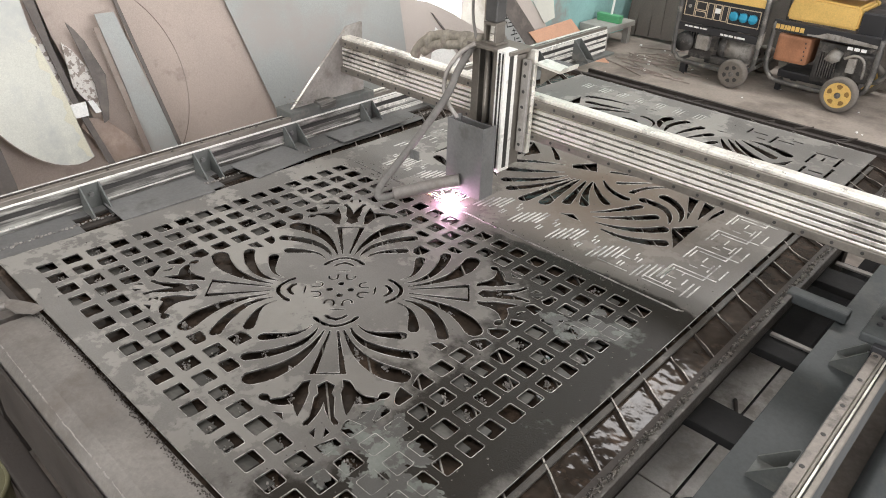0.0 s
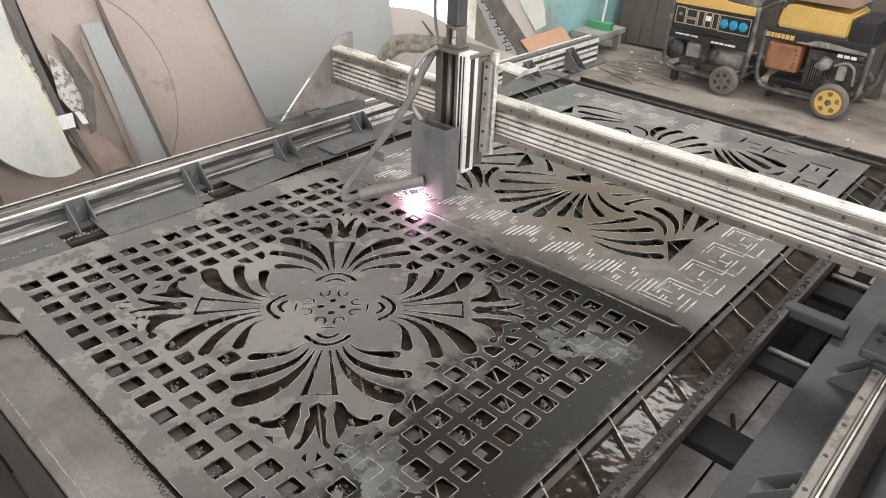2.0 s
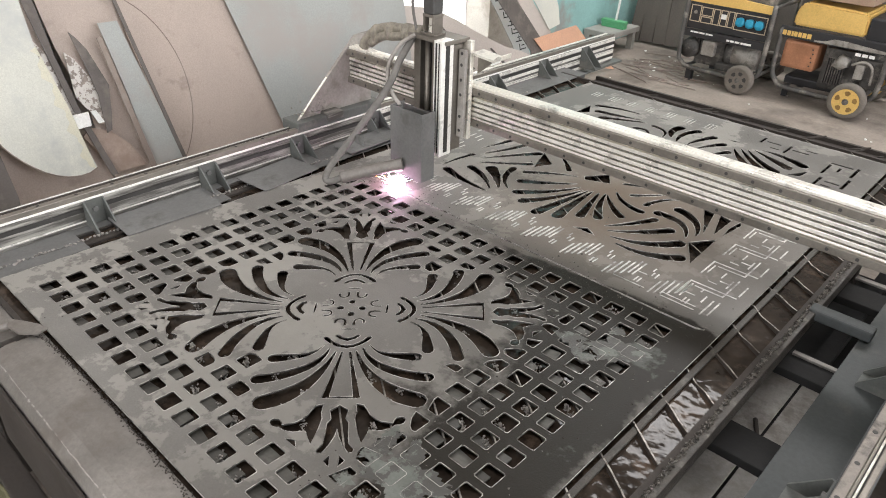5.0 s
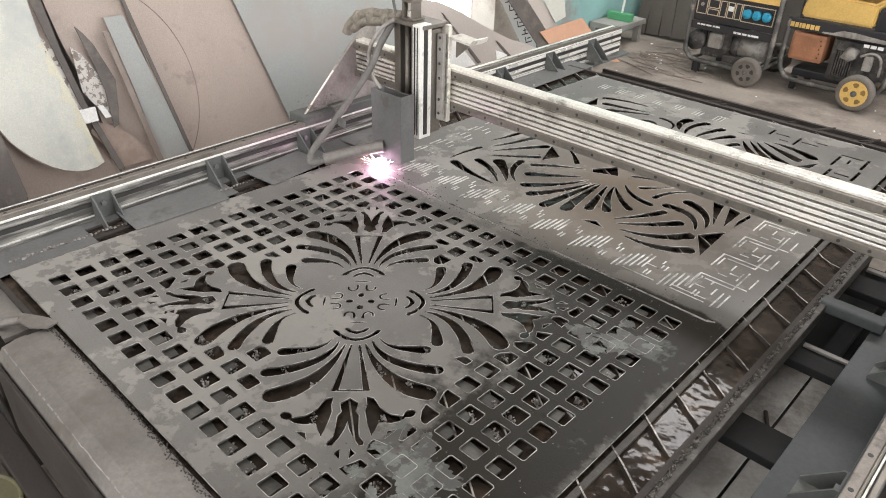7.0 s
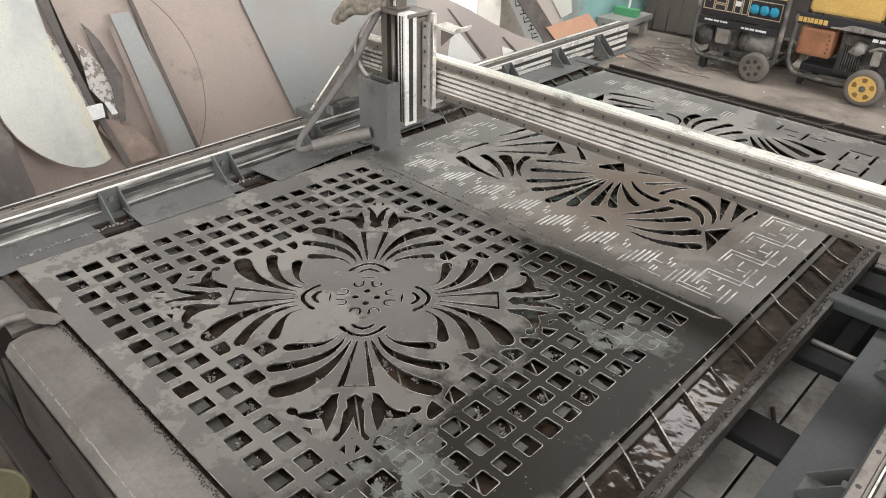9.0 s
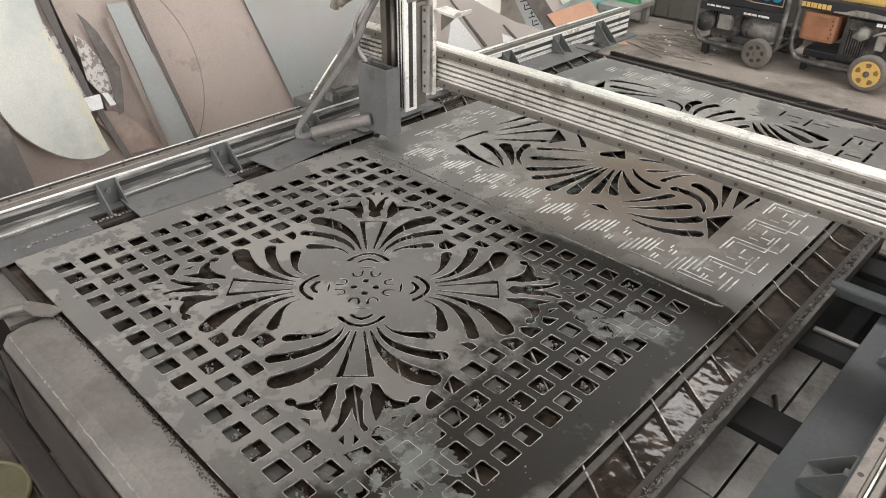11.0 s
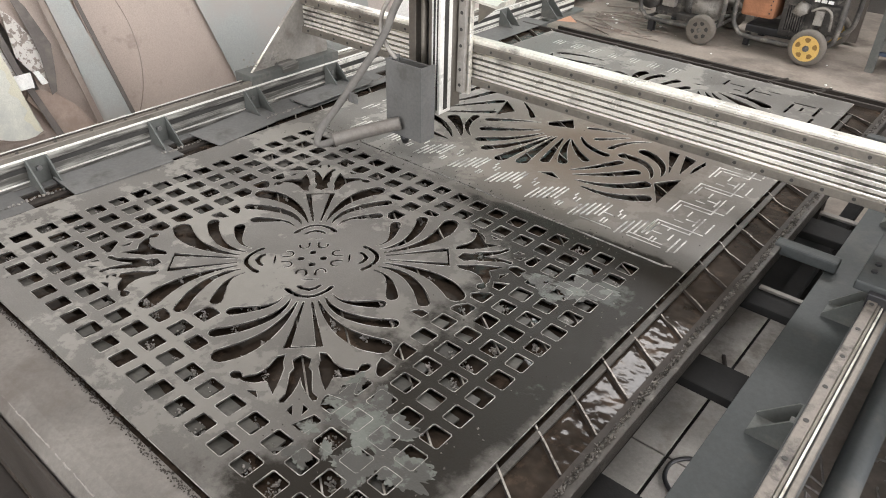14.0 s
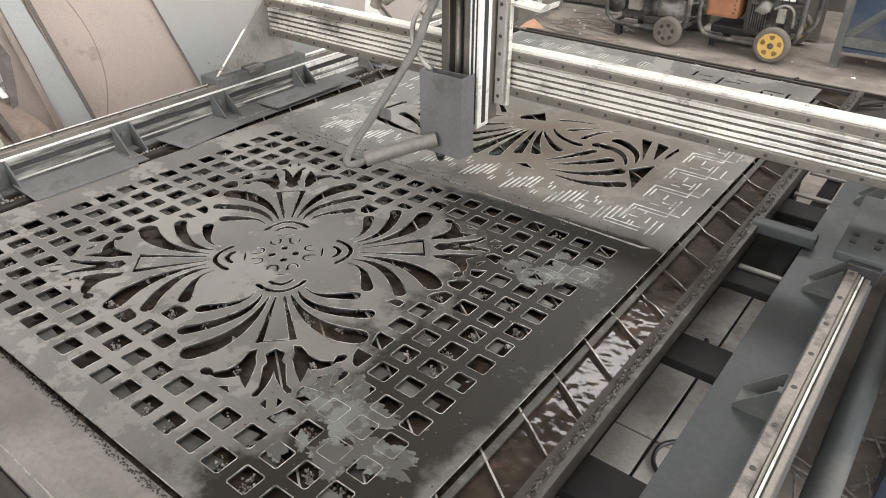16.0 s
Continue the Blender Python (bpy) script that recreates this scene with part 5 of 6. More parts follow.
leaning("leaning_strip", [(0.1, 0.1), (0.3, 0.1), (0.325, 0.293), (0.314, 0.496), (0.22, 0.75), (0.05, 0.75)], 0.012, DARKSHEET, "dark brown offcut leaning beside a pale plate", "offcut")
leaning("leaning_sheet", [(2.1, 0.0), (3.3, 0.0), (3.25, 0.26), (3.172, 0.295), (3.02, 0.351), (2.88, 0.42), (2.771, 0.479), (2.66, 0.545), (2.566, 0.592), (2.48, 0.63), (2.4, 0.65), (2.05, 0.72)], -0.012, SMOOTH, "grey pink steel sheet with a slanted edge", "steel sheet")
# dark strips and white triangles stand in for slits and the bright behind
for pts in ([(2.486, 0.578), (2.5, 0.57), (2.74, 0.272), (2.715, 0.272)], [(1.96, 0.61), (1.975, 0.615), (1.99, 0.565), (1.98, 0.56)], [(2.89, 0.36), (2.9, 0.362), (3.01, 0.255), (2.985, 0.255)], [(1.79, 0.77), (1.815, 0.75), (1.845, 0.67), (1.838, 0.67)]):
    leaning("dark_sliver", pts, -0.004, DARKSHEET, "thin dark strip put in for a slit in a leaning sheet", "steel strip", group="dark slivers")
leaning("white_triangle_offcut", [(2.42, 0.3), (2.505, 0.5), (2.69, 0.27), (2.6, 0.27)], -0.005, WHITE, "white triangle put in for a bright slit in a leaning sheet", "offcut")
leaning("white_triangle_offcut", [(2.876, 0.315), (2.984, 0.268), (2.876, 0.262)], -0.005, WHITE, "white triangle put in for a bright slit in a leaning sheet", "offcut")
keyed = leaning("meander_strip", [(3.13, 0.25), (3.27, 0.25), (3.24, 0.33), (3.107, 0.54), (3.0, 0.72), (2.89, 0.74), (2.99, 0.56), (3.108, 0.337)], -0.02, PALE, "pale strip with a cut meander border", "steel strip")
bm = bmesh.new()
for k in range(9):
    w = 0.3 + 0.05 * k
    y = 3.2 - 0.58 * (w - 0.3)
    box(bm, 0.0022, 0.0036, y - 0.03, y + 0.03, w, w + 0.006)
    box(bm, 0.0022, 0.0036, y - 0.03 + (0.03 if k % 2 else 0), y - 0.024 + (0.03 if k % 2 else 0), w + 0.0065, w + 0.036)
    box(bm, 0.0022, 0.0036, y - 0.012, y + 0.018, w + 0.022, w + 0.028)
part("meander_cut", bm, DARK, keyed, "dark meander slots")
leaning("leaning_board", [(3.25, 0.0), (3.46, 0.0), (3.41, 0.3), (3.216, 0.55), (3.0, 0.85), (2.88, 0.85), (3.036, 0.58), (3.27, 0.28)], -0.016, DARKSHEET, "dark brown board leaning on the wall", "board")
leaning("leaning_board", [(3.4, 0.0), (3.6, 0.0), (3.5, 0.36), (3.37, 0.53), (3.1, 0.9), (2.95, 0.9), (3.21, 0.56), (3.38, 0.3)], -0.024, SMOOTH, "beige board leaning on the wall", "board")
leaning("cream_offcut", [(3.471, 0.375), (3.585, 0.392), (3.59, 0.5), (3.5, 0.8), (3.2, 0.8), (3.37, 0.53)], -0.012, CREAM, "cream coloured offcut leaning on boards", "offcut")
leaning("red_oxide_board", [(3.45, 0.18), (4.17, 0.0), (3.862, 0.245), (3.747, 0.363), (3.292, 0.349)], 0.0, ORANGE, "orange red-oxide board leaning on boards", "board")

# ---- bench and boards in the far corner ----
WOODG = mat("weathered_bench_wood", (0.36, 0.35, 0.32), 0.8, 0.0, var=0.2, scale=6, bump=0.2)
GREEN = plain("green_plastic", (0.12, 0.42, 0.2), 0.5)
bench = thing("bench", "grey weathered wooden bench in the corner", "bench", -1.32, 4.55, 0)
part("bench_top", boxes((-0.04, 0.2, -0.15, 0.25, 0.13, 0.17), bevel=0.004), WOODG, bench)
for x, y in ((0.16, -0.12), (0.16, 0.21), (-0.02, -0.12), (-0.02, 0.21)):
    part("bench_leg", boxes((x - 0.022, x + 0.022, y - 0.022, y + 0.022, 0, 0.13)), WOODG, bench)
broom = thing("push_broom", "green plastic broom head lying on the bench", "broom", -1.24, 4.6, 0.1705)
part("broom_head", boxes((-0.09, 0.11, -0.03, 0.03, 0.03, 0.055), bevel=0.006), GREEN, broom)
part("bristles", boxes((-0.085, 0.105, -0.025, 0.025, 0.0, 0.03)), GREEN, broom)
part("broom_stick", rod(bmesh.new(), (0.02, 0, 0.05), (0.0, 0.12, 0.6), 0.009), WHITE, broom)
GREYBOARD = mat("dusty_dark_board", (0.135, 0.115, 0.1), 0.8, 0.0, var=0.25, scale=4, bump=0.1)
for x, w, h, t in ((-1.2, 0.11, 0.95, 4), (-1.08, 0.1, 1.05, 7), (-0.98, 0.12, 1.1, 6), (-0.86, 0.11, 1.0, 11), (-0.76, 0.1, 1.15, 14), (-0.66, 0.12, 0.9, 17), (-0.5, 0.12, 1.0, 9), (-1.3, 0.09, 1.2, 1), (-0.36, 0.14, 1.1, 5), (-0.2, 0.14, 1.1, 3), (0.0, 0.2, 1.0, 2), (0.22, 0.2, 1.1, 1), (0.45, 0.22, 1.0, 2)):
    bm = bmesh.new()
    box(bm, 0, w, -0.01, 0.01, 0, h, 0.003)
    ob = part("leaning_plank", bm, GREYBOARD)
    ob.matrix_world = pose(x, 4.98, w * math.sin(radians(t)) + 0.004, -13, -t, 0)
    tagged(ob, "dusty dark board leaning in the corner", "board", "corner boards")
bm = bmesh.new()
rng = random.Random(9)
for k in range(40):
    a = rng.uniform(-0.5, 0.6)
    x, y, n = rng.uniform(-1.0, -0.5), rng.uniform(4.1, 4.7), rng.uniform(0.1, 0.35)
    rod(bm, (x, y, 0.004 + rng.uniform(0, 0.01)), (x + n * math.cos(a), y + n * math.sin(a), 0.004), 0.0035, seg=5)
tagged(part("scrap_bars", bm, BROWN), "thin rusty scrap bars strewn on the floor", "scrap", kind="stuff")
bm = bmesh.new()
for k in range(60):
    x, y = rng.uniform(-1.1, 1.3), rng.uniform(3.0, 4.9)
    lump(bm, x, y, 0.004, rng.uniform(0.004, 0.012), 0.5, rng)
tagged(part("floor_litter", bm, WHITE), "pale crumbs of litter on the floor", "litter", kind="stuff")

# ---- generators ----
YELLOW = mat("yellow_enamel", (0.7, 0.46, 0.14), 0.4, 0.0, var=0.12, scale=5, dirt=(0.55, 0.4, 0.12), dirt_amount=0.3, bump=0.04)
FRAME = mat("dusty_black_tube", (0.1, 0.096, 0.09), 0.5, 0.2, var=0.3, scale=8, dirt=(0.28, 0.26, 0.23), dirt_amount=0.42, dirt_scale=9)
ENGINE = mat("greasy_engine_grey", (0.07, 0.066, 0.062), 0.6, 0.3, var=0.5, scale=20, dirt=(0.2, 0.185, 0.165), dirt_amount=0.4, dirt_scale=12)
LIGHTALU = mat("cast_light_alloy", (0.34, 0.32, 0.29), 0.55, 0.3, var=0.3, scale=12, dirt=(0.16, 0.145, 0.13), dirt_amount=0.4, dirt_scale=14)
COPPER = mat("browned_heat_shield", (0.42, 0.2, 0.11), 0.5, 0.4, var=0.25, scale=8)
TYRE = mat("dusty_tyre_rubber", (0.16, 0.142, 0.122), 0.85, 0.0, var=0.25, scale=10)
RIMHOLE = mat("shaded_yellow_plastic", (0.26, 0.15, 0.045), 0.7, 0.0, var=0.3, scale=20)
BLUE = plain("blue_plastic", (0.03, 0.32, 0.5), 0.4)
BEIGE = plain("beige_print", (0.55, 0.45, 0.32), 0.6)


def loop_tube(bm, x0, x1, z0, z1, y, r, c=0.06):
    pts = [(x0, y, z1), (x0, y, z0 + c), (x0 + 0.3 * c, y, z0 + 0.3 * c), (x0 + c, y, z0), (x1 - c, y, z0), (x1 - 0.3 * c, y, z0 + 0.3 * c), (x1, y, z0 + c), (x1, y, z1)]
    return tube(bm, pts, r, 8, 4)


def wheel(parent, x, y, z, r, rim_material, spokes):
    w = part("wheel", bmesh.new(), TYRE, parent)
    w.location = (x, y, z)
    bm = bmesh.new()
    pts = [(0.68 * r, -0.026), (0.76 * r, -0.031), (0.93 * r, -0.028), (r, -0.016), (r, 0.016), (0.93 * r, 0.028), (0.68 * r, 0.026)]
    rings = [[bm.verts.new((a * math.cos(q), d, a * math.sin(q))) for a, d in pts] for q in (2 * math.pi * k / 28 for k in range(28))]
    for k in range(28):
        u, v = rings[k], rings[(k + 1) % 28]
        for i in range(len(pts)):
            j = (i + 1) % len(pts)
            bm.faces.new((u[i], u[j], v[j], v[i]))
    bmesh.ops.recalc_face_normals(bm, faces=bm.faces[:])
    part("tyre", bm, TYRE, w, "dusty rubber tyre", smooth=True)
    part("rim", rod(bmesh.new(), (0, -0.0285, 0), (0, 0.022, 0), 0.74 * r, seg=28), rim_material, w)
    part("hub", rod(bmesh.new(), (0, -0.034, 0), (0, 0.02, 0), 0.17 * r, seg=14), ENGINE, w)
    for k in range(spokes):
        bm = bmesh.new()
        q = 2 * math.pi * (k + 0.25) / spokes
        prism(bm, [(0.46 * r * math.cos(q) + a * math.cos(q) - b * math.sin(q), 0.46 * r * math.sin(q) + a * math.sin(q) + b * math.cos(q)) for a, b in ((-0.11 * r, -0.07 * r), (0.04 * r, -0.165 * r), (0.11 * r, -0.13 * r), (0.15 * r, 0), (0.11 * r, 0.13 * r), (0.04 * r, 0.165 * r), (-0.11 * r, 0.07 * r))], "y", -0.0292, -0.027)
        part("rim_hole", bm, GROOVE if rim_material is TYRE else RIMHOLE, w)
    return w


def bars(x, z, y, widths, h, material, parent, name="lettering"):
    bm = bmesh.new()
    for w in widths:
        box(bm, x, x + w, y - 0.001, y + 0.001, z, z + h)
        x += w * 1.25
    return part(name, bm, material, parent, "unreadable printed bars")


gen = thing("generator", "black and yellow portable generator with blue sockets, dusty wheels", "generator", -0.29, 4.35, 0, group="generators")
bm = bmesh.new()
loop_tube(bm, -0.275, 0.285, 0.085, 0.56, 0.0, 0.015, 0.1)
part("frame_loop", bm, FRAME, gen, "dusty black tube frame", smooth=True)
bm = bmesh.new()
loop_tube(bm, -0.275, 0.285, 0.085, 0.56, 0.42, 0.015, 0.1)
part("frame_loop", bm, FRAME, gen, smooth=True)
for x in (-0.27, 0.28):
    part("cross_tube", rod(bmesh.new(), (x, 0, 0.545), (x, 0.42, 0.545), 0.012, seg=8), FRAME, gen)
    part("cross_tube", rod(bmesh.new(), (x * 0.8, 0, 0.085), (x * 0.8, 0.42, 0.085), 0.012, seg=8), FRAME, gen)
panel = part("control_panel", boxes((-0.262, 0.272, 0.012, 0.1, 0.335, 0.5), bevel=0.006), BLACK, gen, "black control panel")
for x0, x1, z0, z1 in ((-0.25, -0.18, 0.38, 0.485), (-0.175, -0.1, 0.425, 0.48), (-0.175, -0.1, 0.38, 0.42), (-0.095, -0.05, 0.38, 0.48), (-0.045, 0.0, 0.38, 0.48), (0.005, 0.045, 0.38, 0.48), (0.05, 0.255, 0.375, 0.48)):
    bm = bmesh.new()
    for r in ((x0, x1, z0, z0 + 0.005), (x0, x1, z1 - 0.005, z1), (x0, x0 + 0.005, z0 + 0.005, z1 - 0.005), (x1 - 0.005, x1, z0 + 0.005, z1 - 0.005)):
        box(bm, r[0], r[1], 0.009, 0.0125, r[2], r[3])
    part("panel_outline", bm, BEIGE, panel)
for x in (0.09, 0.152, 0.213):
    s = part("socket", rod(bmesh.new(), (x, -0.012, 0.428), (x, 0.013, 0.428), 0.027, 0.029, 18), BLUE, panel, "round blue socket", smooth=True)
    part("socket_lid", boxes((x - 0.02, x + 0.02, -0.016, -0.012, 0.42, 0.455), bevel=0.002), BLUE, s)
part("breaker", boxes((-0.04, -0.006, 0.004, 0.0125, 0.425, 0.455), bevel=0.002), WHITE, panel)
part("key_switch", rod(bmesh.new(), (-0.215, 0.004, 0.44), (-0.215, 0.013, 0.44), 0.011), LIGHTALU, panel)
bm = bmesh.new()
prism(bm, [(-0.26, 0.505), (0.27, 0.505), (0.27, 0.55), (0.1, 0.56), (0.0, 0.58), (-0.2, 0.6), (-0.26, 0.59)], "y", 0.0, 0.02)
part("yellow_trim", bm, YELLOW, gen, "yellow enamel trim")
part("fuel_tank", boxes((-0.25, 0.26, 0.03, 0.4, 0.51, 0.64), bevel=0.03), FRAME, gen)
bars(-0.22, 0.312, -0.002, [0.02, 0.03, 0.035, 0.015, 0.03], 0.01, WHITE, gen)
bars(0.03, 0.298, -0.002, [0.02, 0.025, 0.03, 0.015, 0.05], 0.012, WHITE, gen)
part("lower_strip", boxes((-0.262, 0.272, 0.0, 0.01, 0.285, 0.333)), BLACK, gen)
bm = bmesh.new()
box(bm, -0.2, 0.0, 0.08, 0.36, 0.1, 0.28, 0.012)
block = part("engine_block", bm, ENGINE, gen, "greasy grey engine")
for k in range(7):
    part("fin", boxes((-0.2 + 0.02 * k, -0.19 + 0.02 * k, 0.06, 0.08, 0.16, 0.27)), ENGINE, block)
part("recoil_cover", rod(bmesh.new(), (-0.225, 0.02, 0.2), (-0.225, 0.12, 0.2), 0.06, 0.07, 20), ENGINE, gen, smooth=True)
part("valve_cap", boxes((-0.14, -0.05, 0.03, 0.08, 0.17, 0.27), bevel=0.012), LIGHTALU, gen)
part("alternator", rod(bmesh.new(), (0.03, 0.12, 0.2), (0.22, 0.12, 0.2), 0.072, seg=24), LIGHTALU, gen, "light alloy alternator housing", smooth=True)
part("alternator_band", rod(bmesh.new(), (0.015, 0.12, 0.2), (0.06, 0.12, 0.2), 0.078, seg=24), ENGINE, gen, smooth=True)
part("drain_box", boxes((-0.02, 0.12, 0.02, 0.1, 0.1, 0.15), bevel=0.01), ENGINE, gen)
part("foot", boxes((-0.2, -0.16, 0.0, 0.04, 0.0, 0.075)), BLACK, gen)
part("foot", boxes((-0.2, -0.16, 0.38, 0.42, 0.0, 0.075)), BLACK, gen)
wheel(gen, 0.185, -0.045, 0.092, 0.092, TYRE, 6)
wheel(gen, 0.185, 0.46, 0.092, 0.092, TYRE, 6)
part("axle", rod(bmesh.new(), (0.185, -0.04, 0.092), (0.185, 0.46, 0.092), 0.008), FRAME, gen)

gen = thing("generator", "yellow-topped portable generator with a brown heat shield", "generator", 0.31, 4.4, 0, group="generators")
for y in (0.0, 0.42):
    bm = bmesh.new()
    loop_tube(bm, -0.26, 0.35, 0.085, 0.44, y, 0.015, 0.11)
    part("frame_loop", bm, FRAME, gen, "dusty black tube frame", smooth=True)
bm = bmesh.new()
prism(bm, [(-0.215, 0.458), (0.195, 0.458), (0.195, 0.56), (0.18, 0.59), (-0.16, 0.6), (-0.195, 0.58), (-0.215, 0.52)], "y", 0.02, 0.4)
bmesh.ops.bevel(bm, geom=bm.edges[:], offset=0.012, segments=2, affect="EDGES")
part("fuel_tank", bm, YELLOW, gen, "yellow enamelled fuel tank")
part("filler_cap", rod(bmesh.new(), (-0.06, 0.2, 0.595), (-0.06, 0.2, 0.625), 0.035, seg=20), BLACK, gen, smooth=True)
part("side_box", boxes((0.2, 0.335, 0.02, 0.4, 0.42, 0.57), bevel=0.01), BLACK, gen)
rail = part("front_rail", boxes((-0.27, 0.345, -0.012, 0.012, 0.385, 0.452), bevel=0.006), BLACK, gen, "black front rail")
bars(-0.25, 0.4, -0.014, [0.022, 0.02, 0.012, 0.02, 0.02, 0.022, 0.024], 0.028, YELLOW, rail, "brand_shape")
bm = bmesh.new()
prism(bm, [(-0.06, 0.392), (0.335, 0.392), (0.335, 0.408), (0.12, 0.425), (0.05, 0.425), (0.0, 0.404), (-0.06, 0.4)], "y", -0.0145, -0.0125)
part("stripe", bm, LIGHTALU, rail, "pale stripe")
bars(0.18, 0.355, -0.004, [0.03, 0.03, 0.03], 0.018, WHITE, gen)
bm = bmesh.new()
box(bm, -0.235, -0.03, 0.02, 0.2, 0.2, 0.37, 0.02)
part("heat_shield", bm, COPPER, gen, "browned steel heat shield")
bm = bmesh.new()
for k in range(5):
    rod(bm, (-0.06 + 0.006 * (k % 2), 0.0195, 0.235 + 0.025 * k), (-0.06 + 0.006 * (k % 2), 0.021, 0.235 + 0.025 * k), 0.005, seg=8)
part("vent_hole", bm, GROOVE, gen)
bm = bmesh.new()
box(bm, 0.0, 0.29, 0.06, 0.36, 0.11, 0.36, 0.015)
block = part("engine_block", bm, ENGINE, gen, "greasy grey engine")
for k in range(8):
    part("fin", boxes((0.03 + 0.014 * k, 0.037 + 0.014 * k, 0.04, 0.06, 0.15, 0.3)), ENGINE, block)
bm = bmesh.new()
lump(bm, 0.12, 0.02, 0.285, 0.05, 0.9, random.Random(3))
part("spark_cover", bm, LIGHTALU, gen, "pale cast cover", smooth=True)
part("carburettor", boxes((0.2, 0.25, 0.0, 0.06, 0.22, 0.31), bevel=0.01), LIGHTALU, gen)
part("air_box", boxes((0.24, 0.335, 0.02, 0.2, 0.17, 0.34), bevel=0.015), ENGINE, gen)
part("pipe", tube(bmesh.new(), [(0.18, 0.0, 0.3), (0.24, -0.01, 0.33), (0.29, 0.0, 0.3), (0.3, 0.02, 0.2)], 0.008, 8), LIGHTALU, gen, smooth=True)
part("sump", boxes((-0.2, 0.2, 0.08, 0.34, 0.09, 0.14), bevel=0.01), BLACK, gen)
part("foot", boxes((-0.2, -0.17, 0.1, 0.13, 0.0, 0.075)), BLACK, gen)
part("foot", boxes((-0.2, -0.16, 0.38, 0.42, 0.0, 0.075)), BLACK, gen)
wheel(gen, 0.225, -0.055, 0.105, 0.105, YELLOW, 5)
wheel(gen, 0.225, 0.47, 0.105, 0.105, YELLOW, 5)
part("axle", rod(bmesh.new(), (0.225, -0.05, 0.105), (0.225, 0.47, 0.105), 0.008), FRAME, gen)
CARD = mat("brown_cardboard", (0.36, 0.25, 0.18), 0.85, 0.0, var=0.12, scale=5)
box_ob = thing("cardboard_box", "flat brown cardboard box lying on a generator", "box", 0.3, 4.6, 0.626)
part("box_body", boxes((-0.2, 0.2, -0.18, 0.18, 0.0, 0.06), bevel=0.004), CARD, box_ob)
part("box_lid", boxes((-0.21, 0.19, -0.2, 0.18, 0.061, 0.075), bevel=0.002), CARD, box_ob)

# ---- blue rack, scrap and pipe on the right ----
OLIVE = mat("olive_drum_paint", (0.15, 0.14, 0.075), 0.6, 0.0, var=0.2, scale=7, dirt=(0.1, 0.09, 0.06), dirt_amount=0.4, dirt_scale=9)
NAVY = mat("navy_steel_paint", (0.06, 0.085, 0.13), 0.5, 0.1, var=0.3, scale=4, dirt=(0.15, 0.15, 0.15), dirt_amount=0.35)
rack = thing("steel_rack", "navy blue steel rack with a diagonal brace", "rack", 0.85, 4.5, 0)
for x in (0.02, 0.75):
    for y in (0.0, 0.4):
        part("post", boxes((x - 0.022, x + 0.022, y - 0.02, y + 0.02, 0, 0.9)), DUSTY, rack)
part("rail", boxes((0.042, 0.728, -0.015, 0.015, 0.13, 0.19)), DUSTY, rack)
part("rail", boxes((0.042, 0.728, -0.015, 0.015, 0.6, 0.65)), DUSTY, rack)
bm = bmesh.new()
rod(bm, (0.05, 0.0, 0.19), (0.45, 0.0, 0.58), 0.022, seg=4)
part("brace", bm, DUSTY, rack)
part("back_panel", boxes((0.0, 0.77, 0.3, 0.31, 0.12, 0.9)), NAVY, rack, "navy blue sheet panel")
part("shelf_board", boxes((0.0, 0.77, 0.0, 0.3, 0.1, 0.12)), NAVY, rack)
pipe = thing("floor_pipe", "dusty dark steel pipe lying beside the rail", "pipe", 1.605, 0.9, 0.3)
part("pipe_body", rod(bmesh.new(), (0, -1.2, 0), (0.0, 1.6, 0), 0.029, seg=20), CHANNEL, pipe, smooth=True)
for y in (-1.0, 0.4, 1.4):
    part("pipe_prop", boxes((-0.02, 0.02, y - 0.02, y + 0.02, -0.3, -0.025)), DARK, pipe)
blue_bin = thing("blue_machine_case", "dark navy blue machine case beside the rail", "machine", 1.92, 1.6, 0)
part("case_body", boxes((-0.22, 0.3, -0.5, 0.8, 0.02, 0.5), bevel=0.01), NAVY, blue_bin)
part("case_foot", boxes((-0.2, 0.26, -0.46, 0.75, 0.0, 0.02)), DARK, blue_bin)
bm = bmesh.new()
for k in range(90):
    x, y = rng.uniform(1.56, 1.95), rng.uniform(0.2, 1.5)
    a, n = rng.uniform(0, 3.1), rng.uniform(0.04, 0.2)
    rod(bm, (x, y, 0.006 + rng.uniform(0, 0.02)), (x + n * math.cos(a), y + n * math.sin(a), 0.005 + rng.uniform(0, 0.03)), 0.003, seg=5)
for k in range(160):
    lump(bm, rng.uniform(1.56, 2.0), rng.uniform(0.2, 1.6), 0.004, rng.uniform(0.004, 0.014), 0.5, rng)
tagged(part("floor_scrap", bm, SLAG), "scrap wire and slag crumbs on the floor", "scrap", kind="stuff")

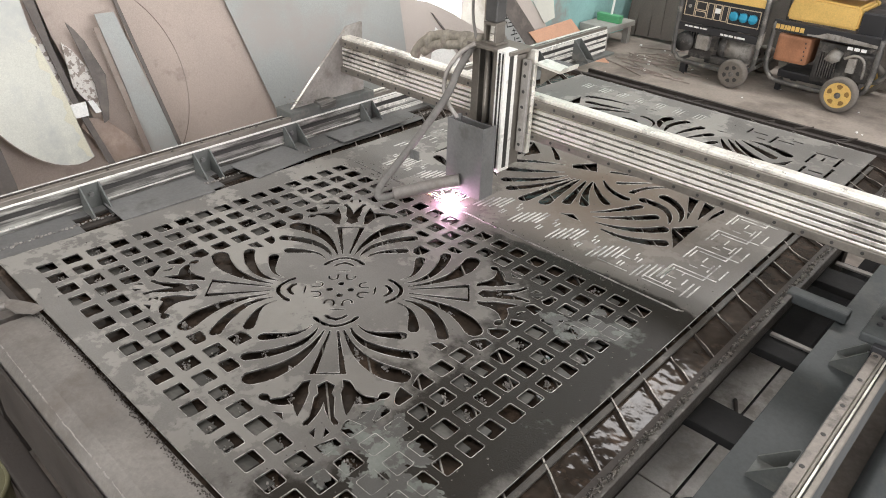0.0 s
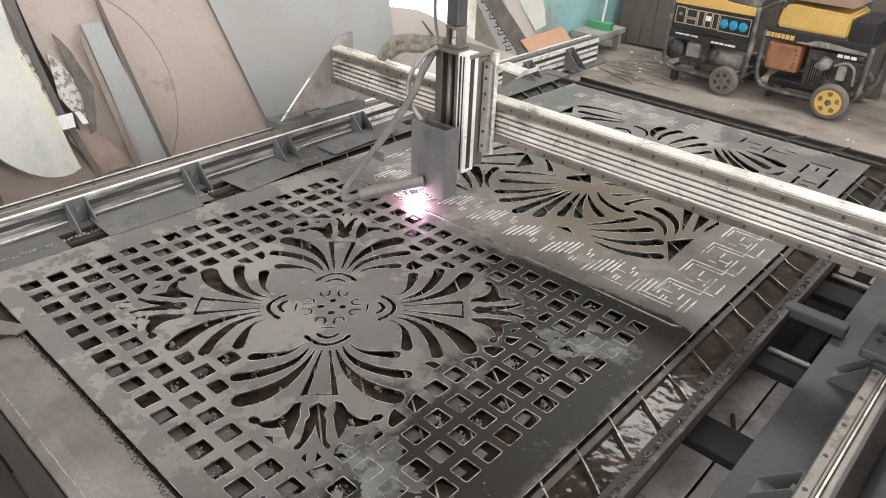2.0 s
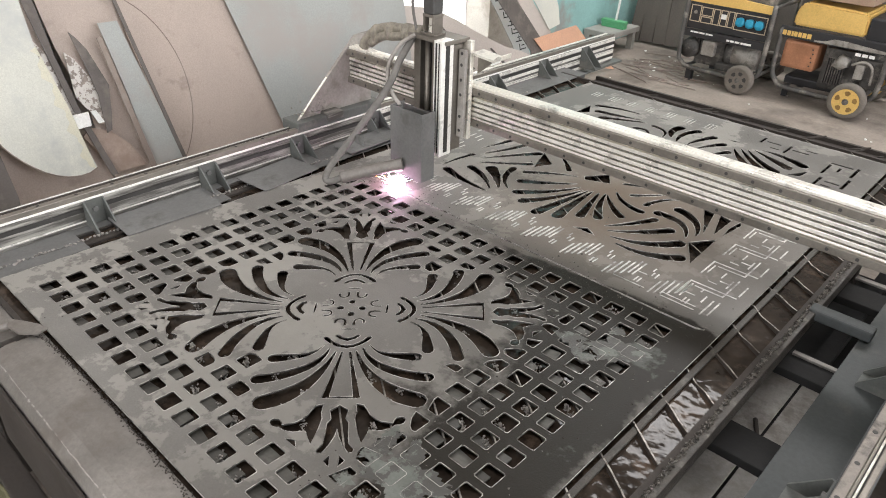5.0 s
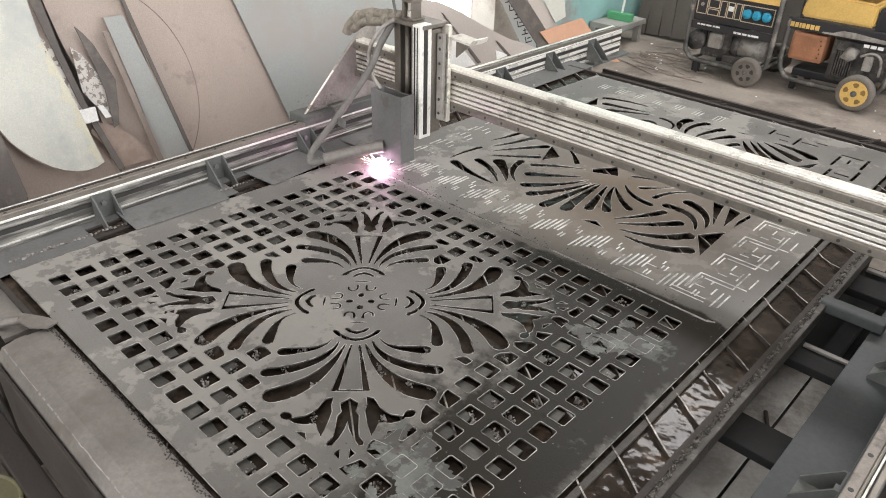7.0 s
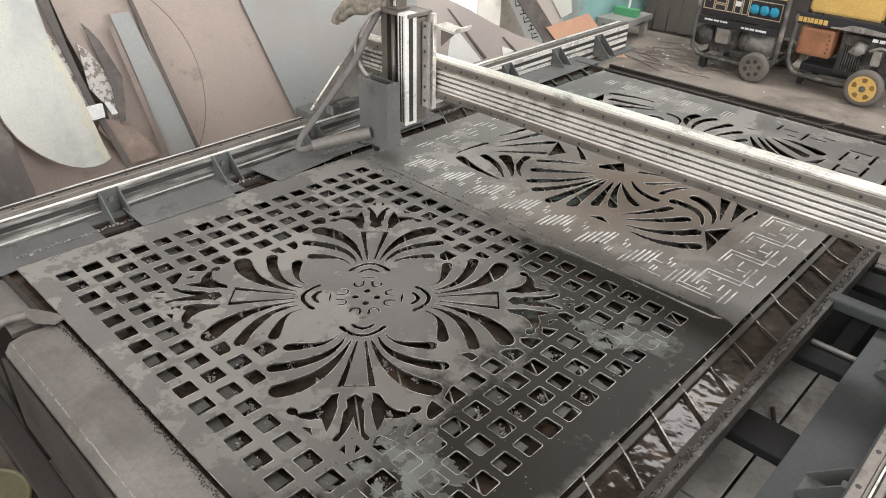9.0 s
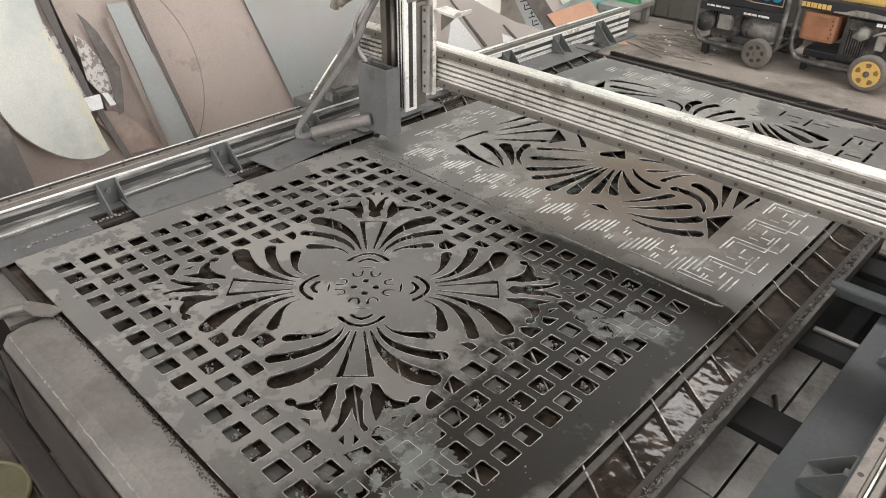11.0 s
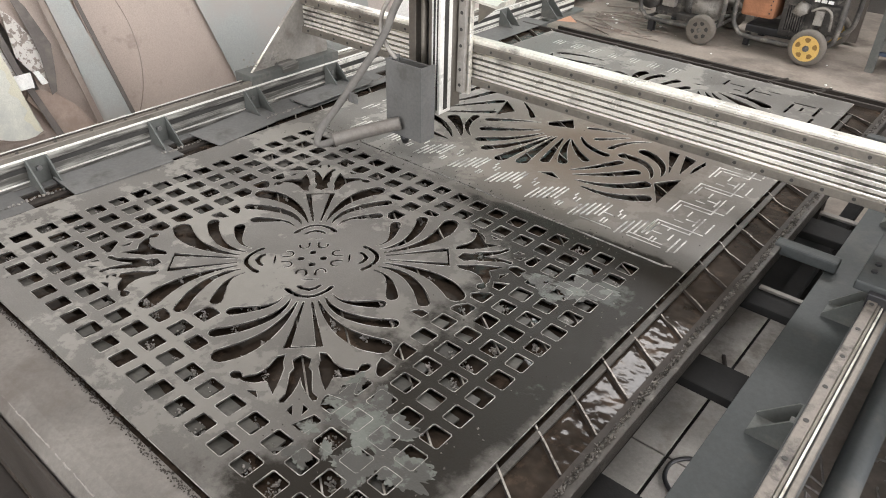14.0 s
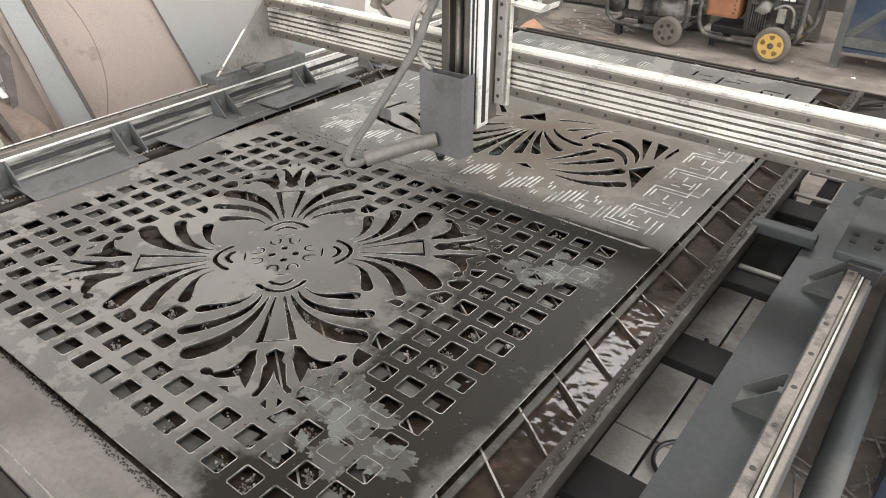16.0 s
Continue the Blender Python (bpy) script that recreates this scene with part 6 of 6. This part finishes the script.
loop = thing("cable_loop", "black cable loop lying on the tray beside the bath", "cable", 1.362, 0.715, 0.2805)
part("cable_body", tube(bmesh.new(), [(0.04, 0.05, 0.0045), (0.0, 0.045, 0.0045), (-0.026, 0.012, 0.0045), (-0.022, -0.03, 0.0045), (0.005, -0.055, 0.0045), (0.04, -0.06, 0.0045)], 0.0045, 8), BLACK, loop, smooth=True)
rod_ob = part("loose_rod", rod(bmesh.new(), (0, 0, 0.005), (0.075, -0.15, 0.005), 0.005, seg=8), RUST)
rod_ob.location = (1.29, 1.095, 0.2802)
tagged(rod_ob, "short rusty steel rod lying on the tray", "steel rod")

drum = thing("oil_drum", "olive green drum standing under the table front", "drum", 0.26, -0.26, 0.0302)
part("drum_body", rod(bmesh.new(), (0, 0, 0), (0, 0, 0.2), 0.1, seg=32), OLIVE, drum, smooth=False)
bm = bmesh.new()
tube(bm, [(0.1 * math.cos(2 * math.pi * k / 24), 0.1 * math.sin(2 * math.pi * k / 24), 0.2) for k in range(25)], 0.005, 8, 2)
part("drum_rim", bm, OLIVE, drum, "rolled rim", smooth=True)

hose_ob = thing("floor_hose", "black rubber hose looped on the floor by the table", "hose", 0.2, -0.25, 0)
part("hose_body", tube(bmesh.new(), [(0.0, -0.2, 0.05), (-0.12, -0.05, 0.05), (-0.16, 0.1, 0.06), (-0.05, 0.14, 0.14), (0.05, 0.02, 0.18), (0.02, -0.15, 0.12), (0.15, -0.3, 0.045)], 0.012, 10), BLACK, hose_ob, smooth=True)

# ---- motion ----
def motions():
    way = [(0, 0.62), (1.5, 0.5455), (3.5, 0.444), (7, 0.266), (8.5, 0.19), (8.7, 0.187), (9.5, 0.187), (10.9, 0.19), (11.3, 0.215), (12.5, 0.346), (14.5, 0.565), (16, 0.72)]
    lift = lambda t: 0.0 if t < 8.8 else 0.013
    walk(head, [(t, pose(x, 1.0, P + lift(t))) for t, x in way])
    rows = [(t, pose(x - 0.109, 0.933 + 0.0015 * t, P + 0.012)) for t, x in way[:5]]
    # the arc goes out: its last drop falls through the cut and is quenched in the bath
    rows += [(8.6, pose(0.078, 0.945, P + 0.012)), (8.65, pose(0.078, 0.945, P - 0.03, 45)), (8.7, pose(0.078, 0.945, P - 0.0585, 90)), (16, pose(0.078, 0.945, P - 0.0585, 90))]
    walk(arc, rows)


motions()
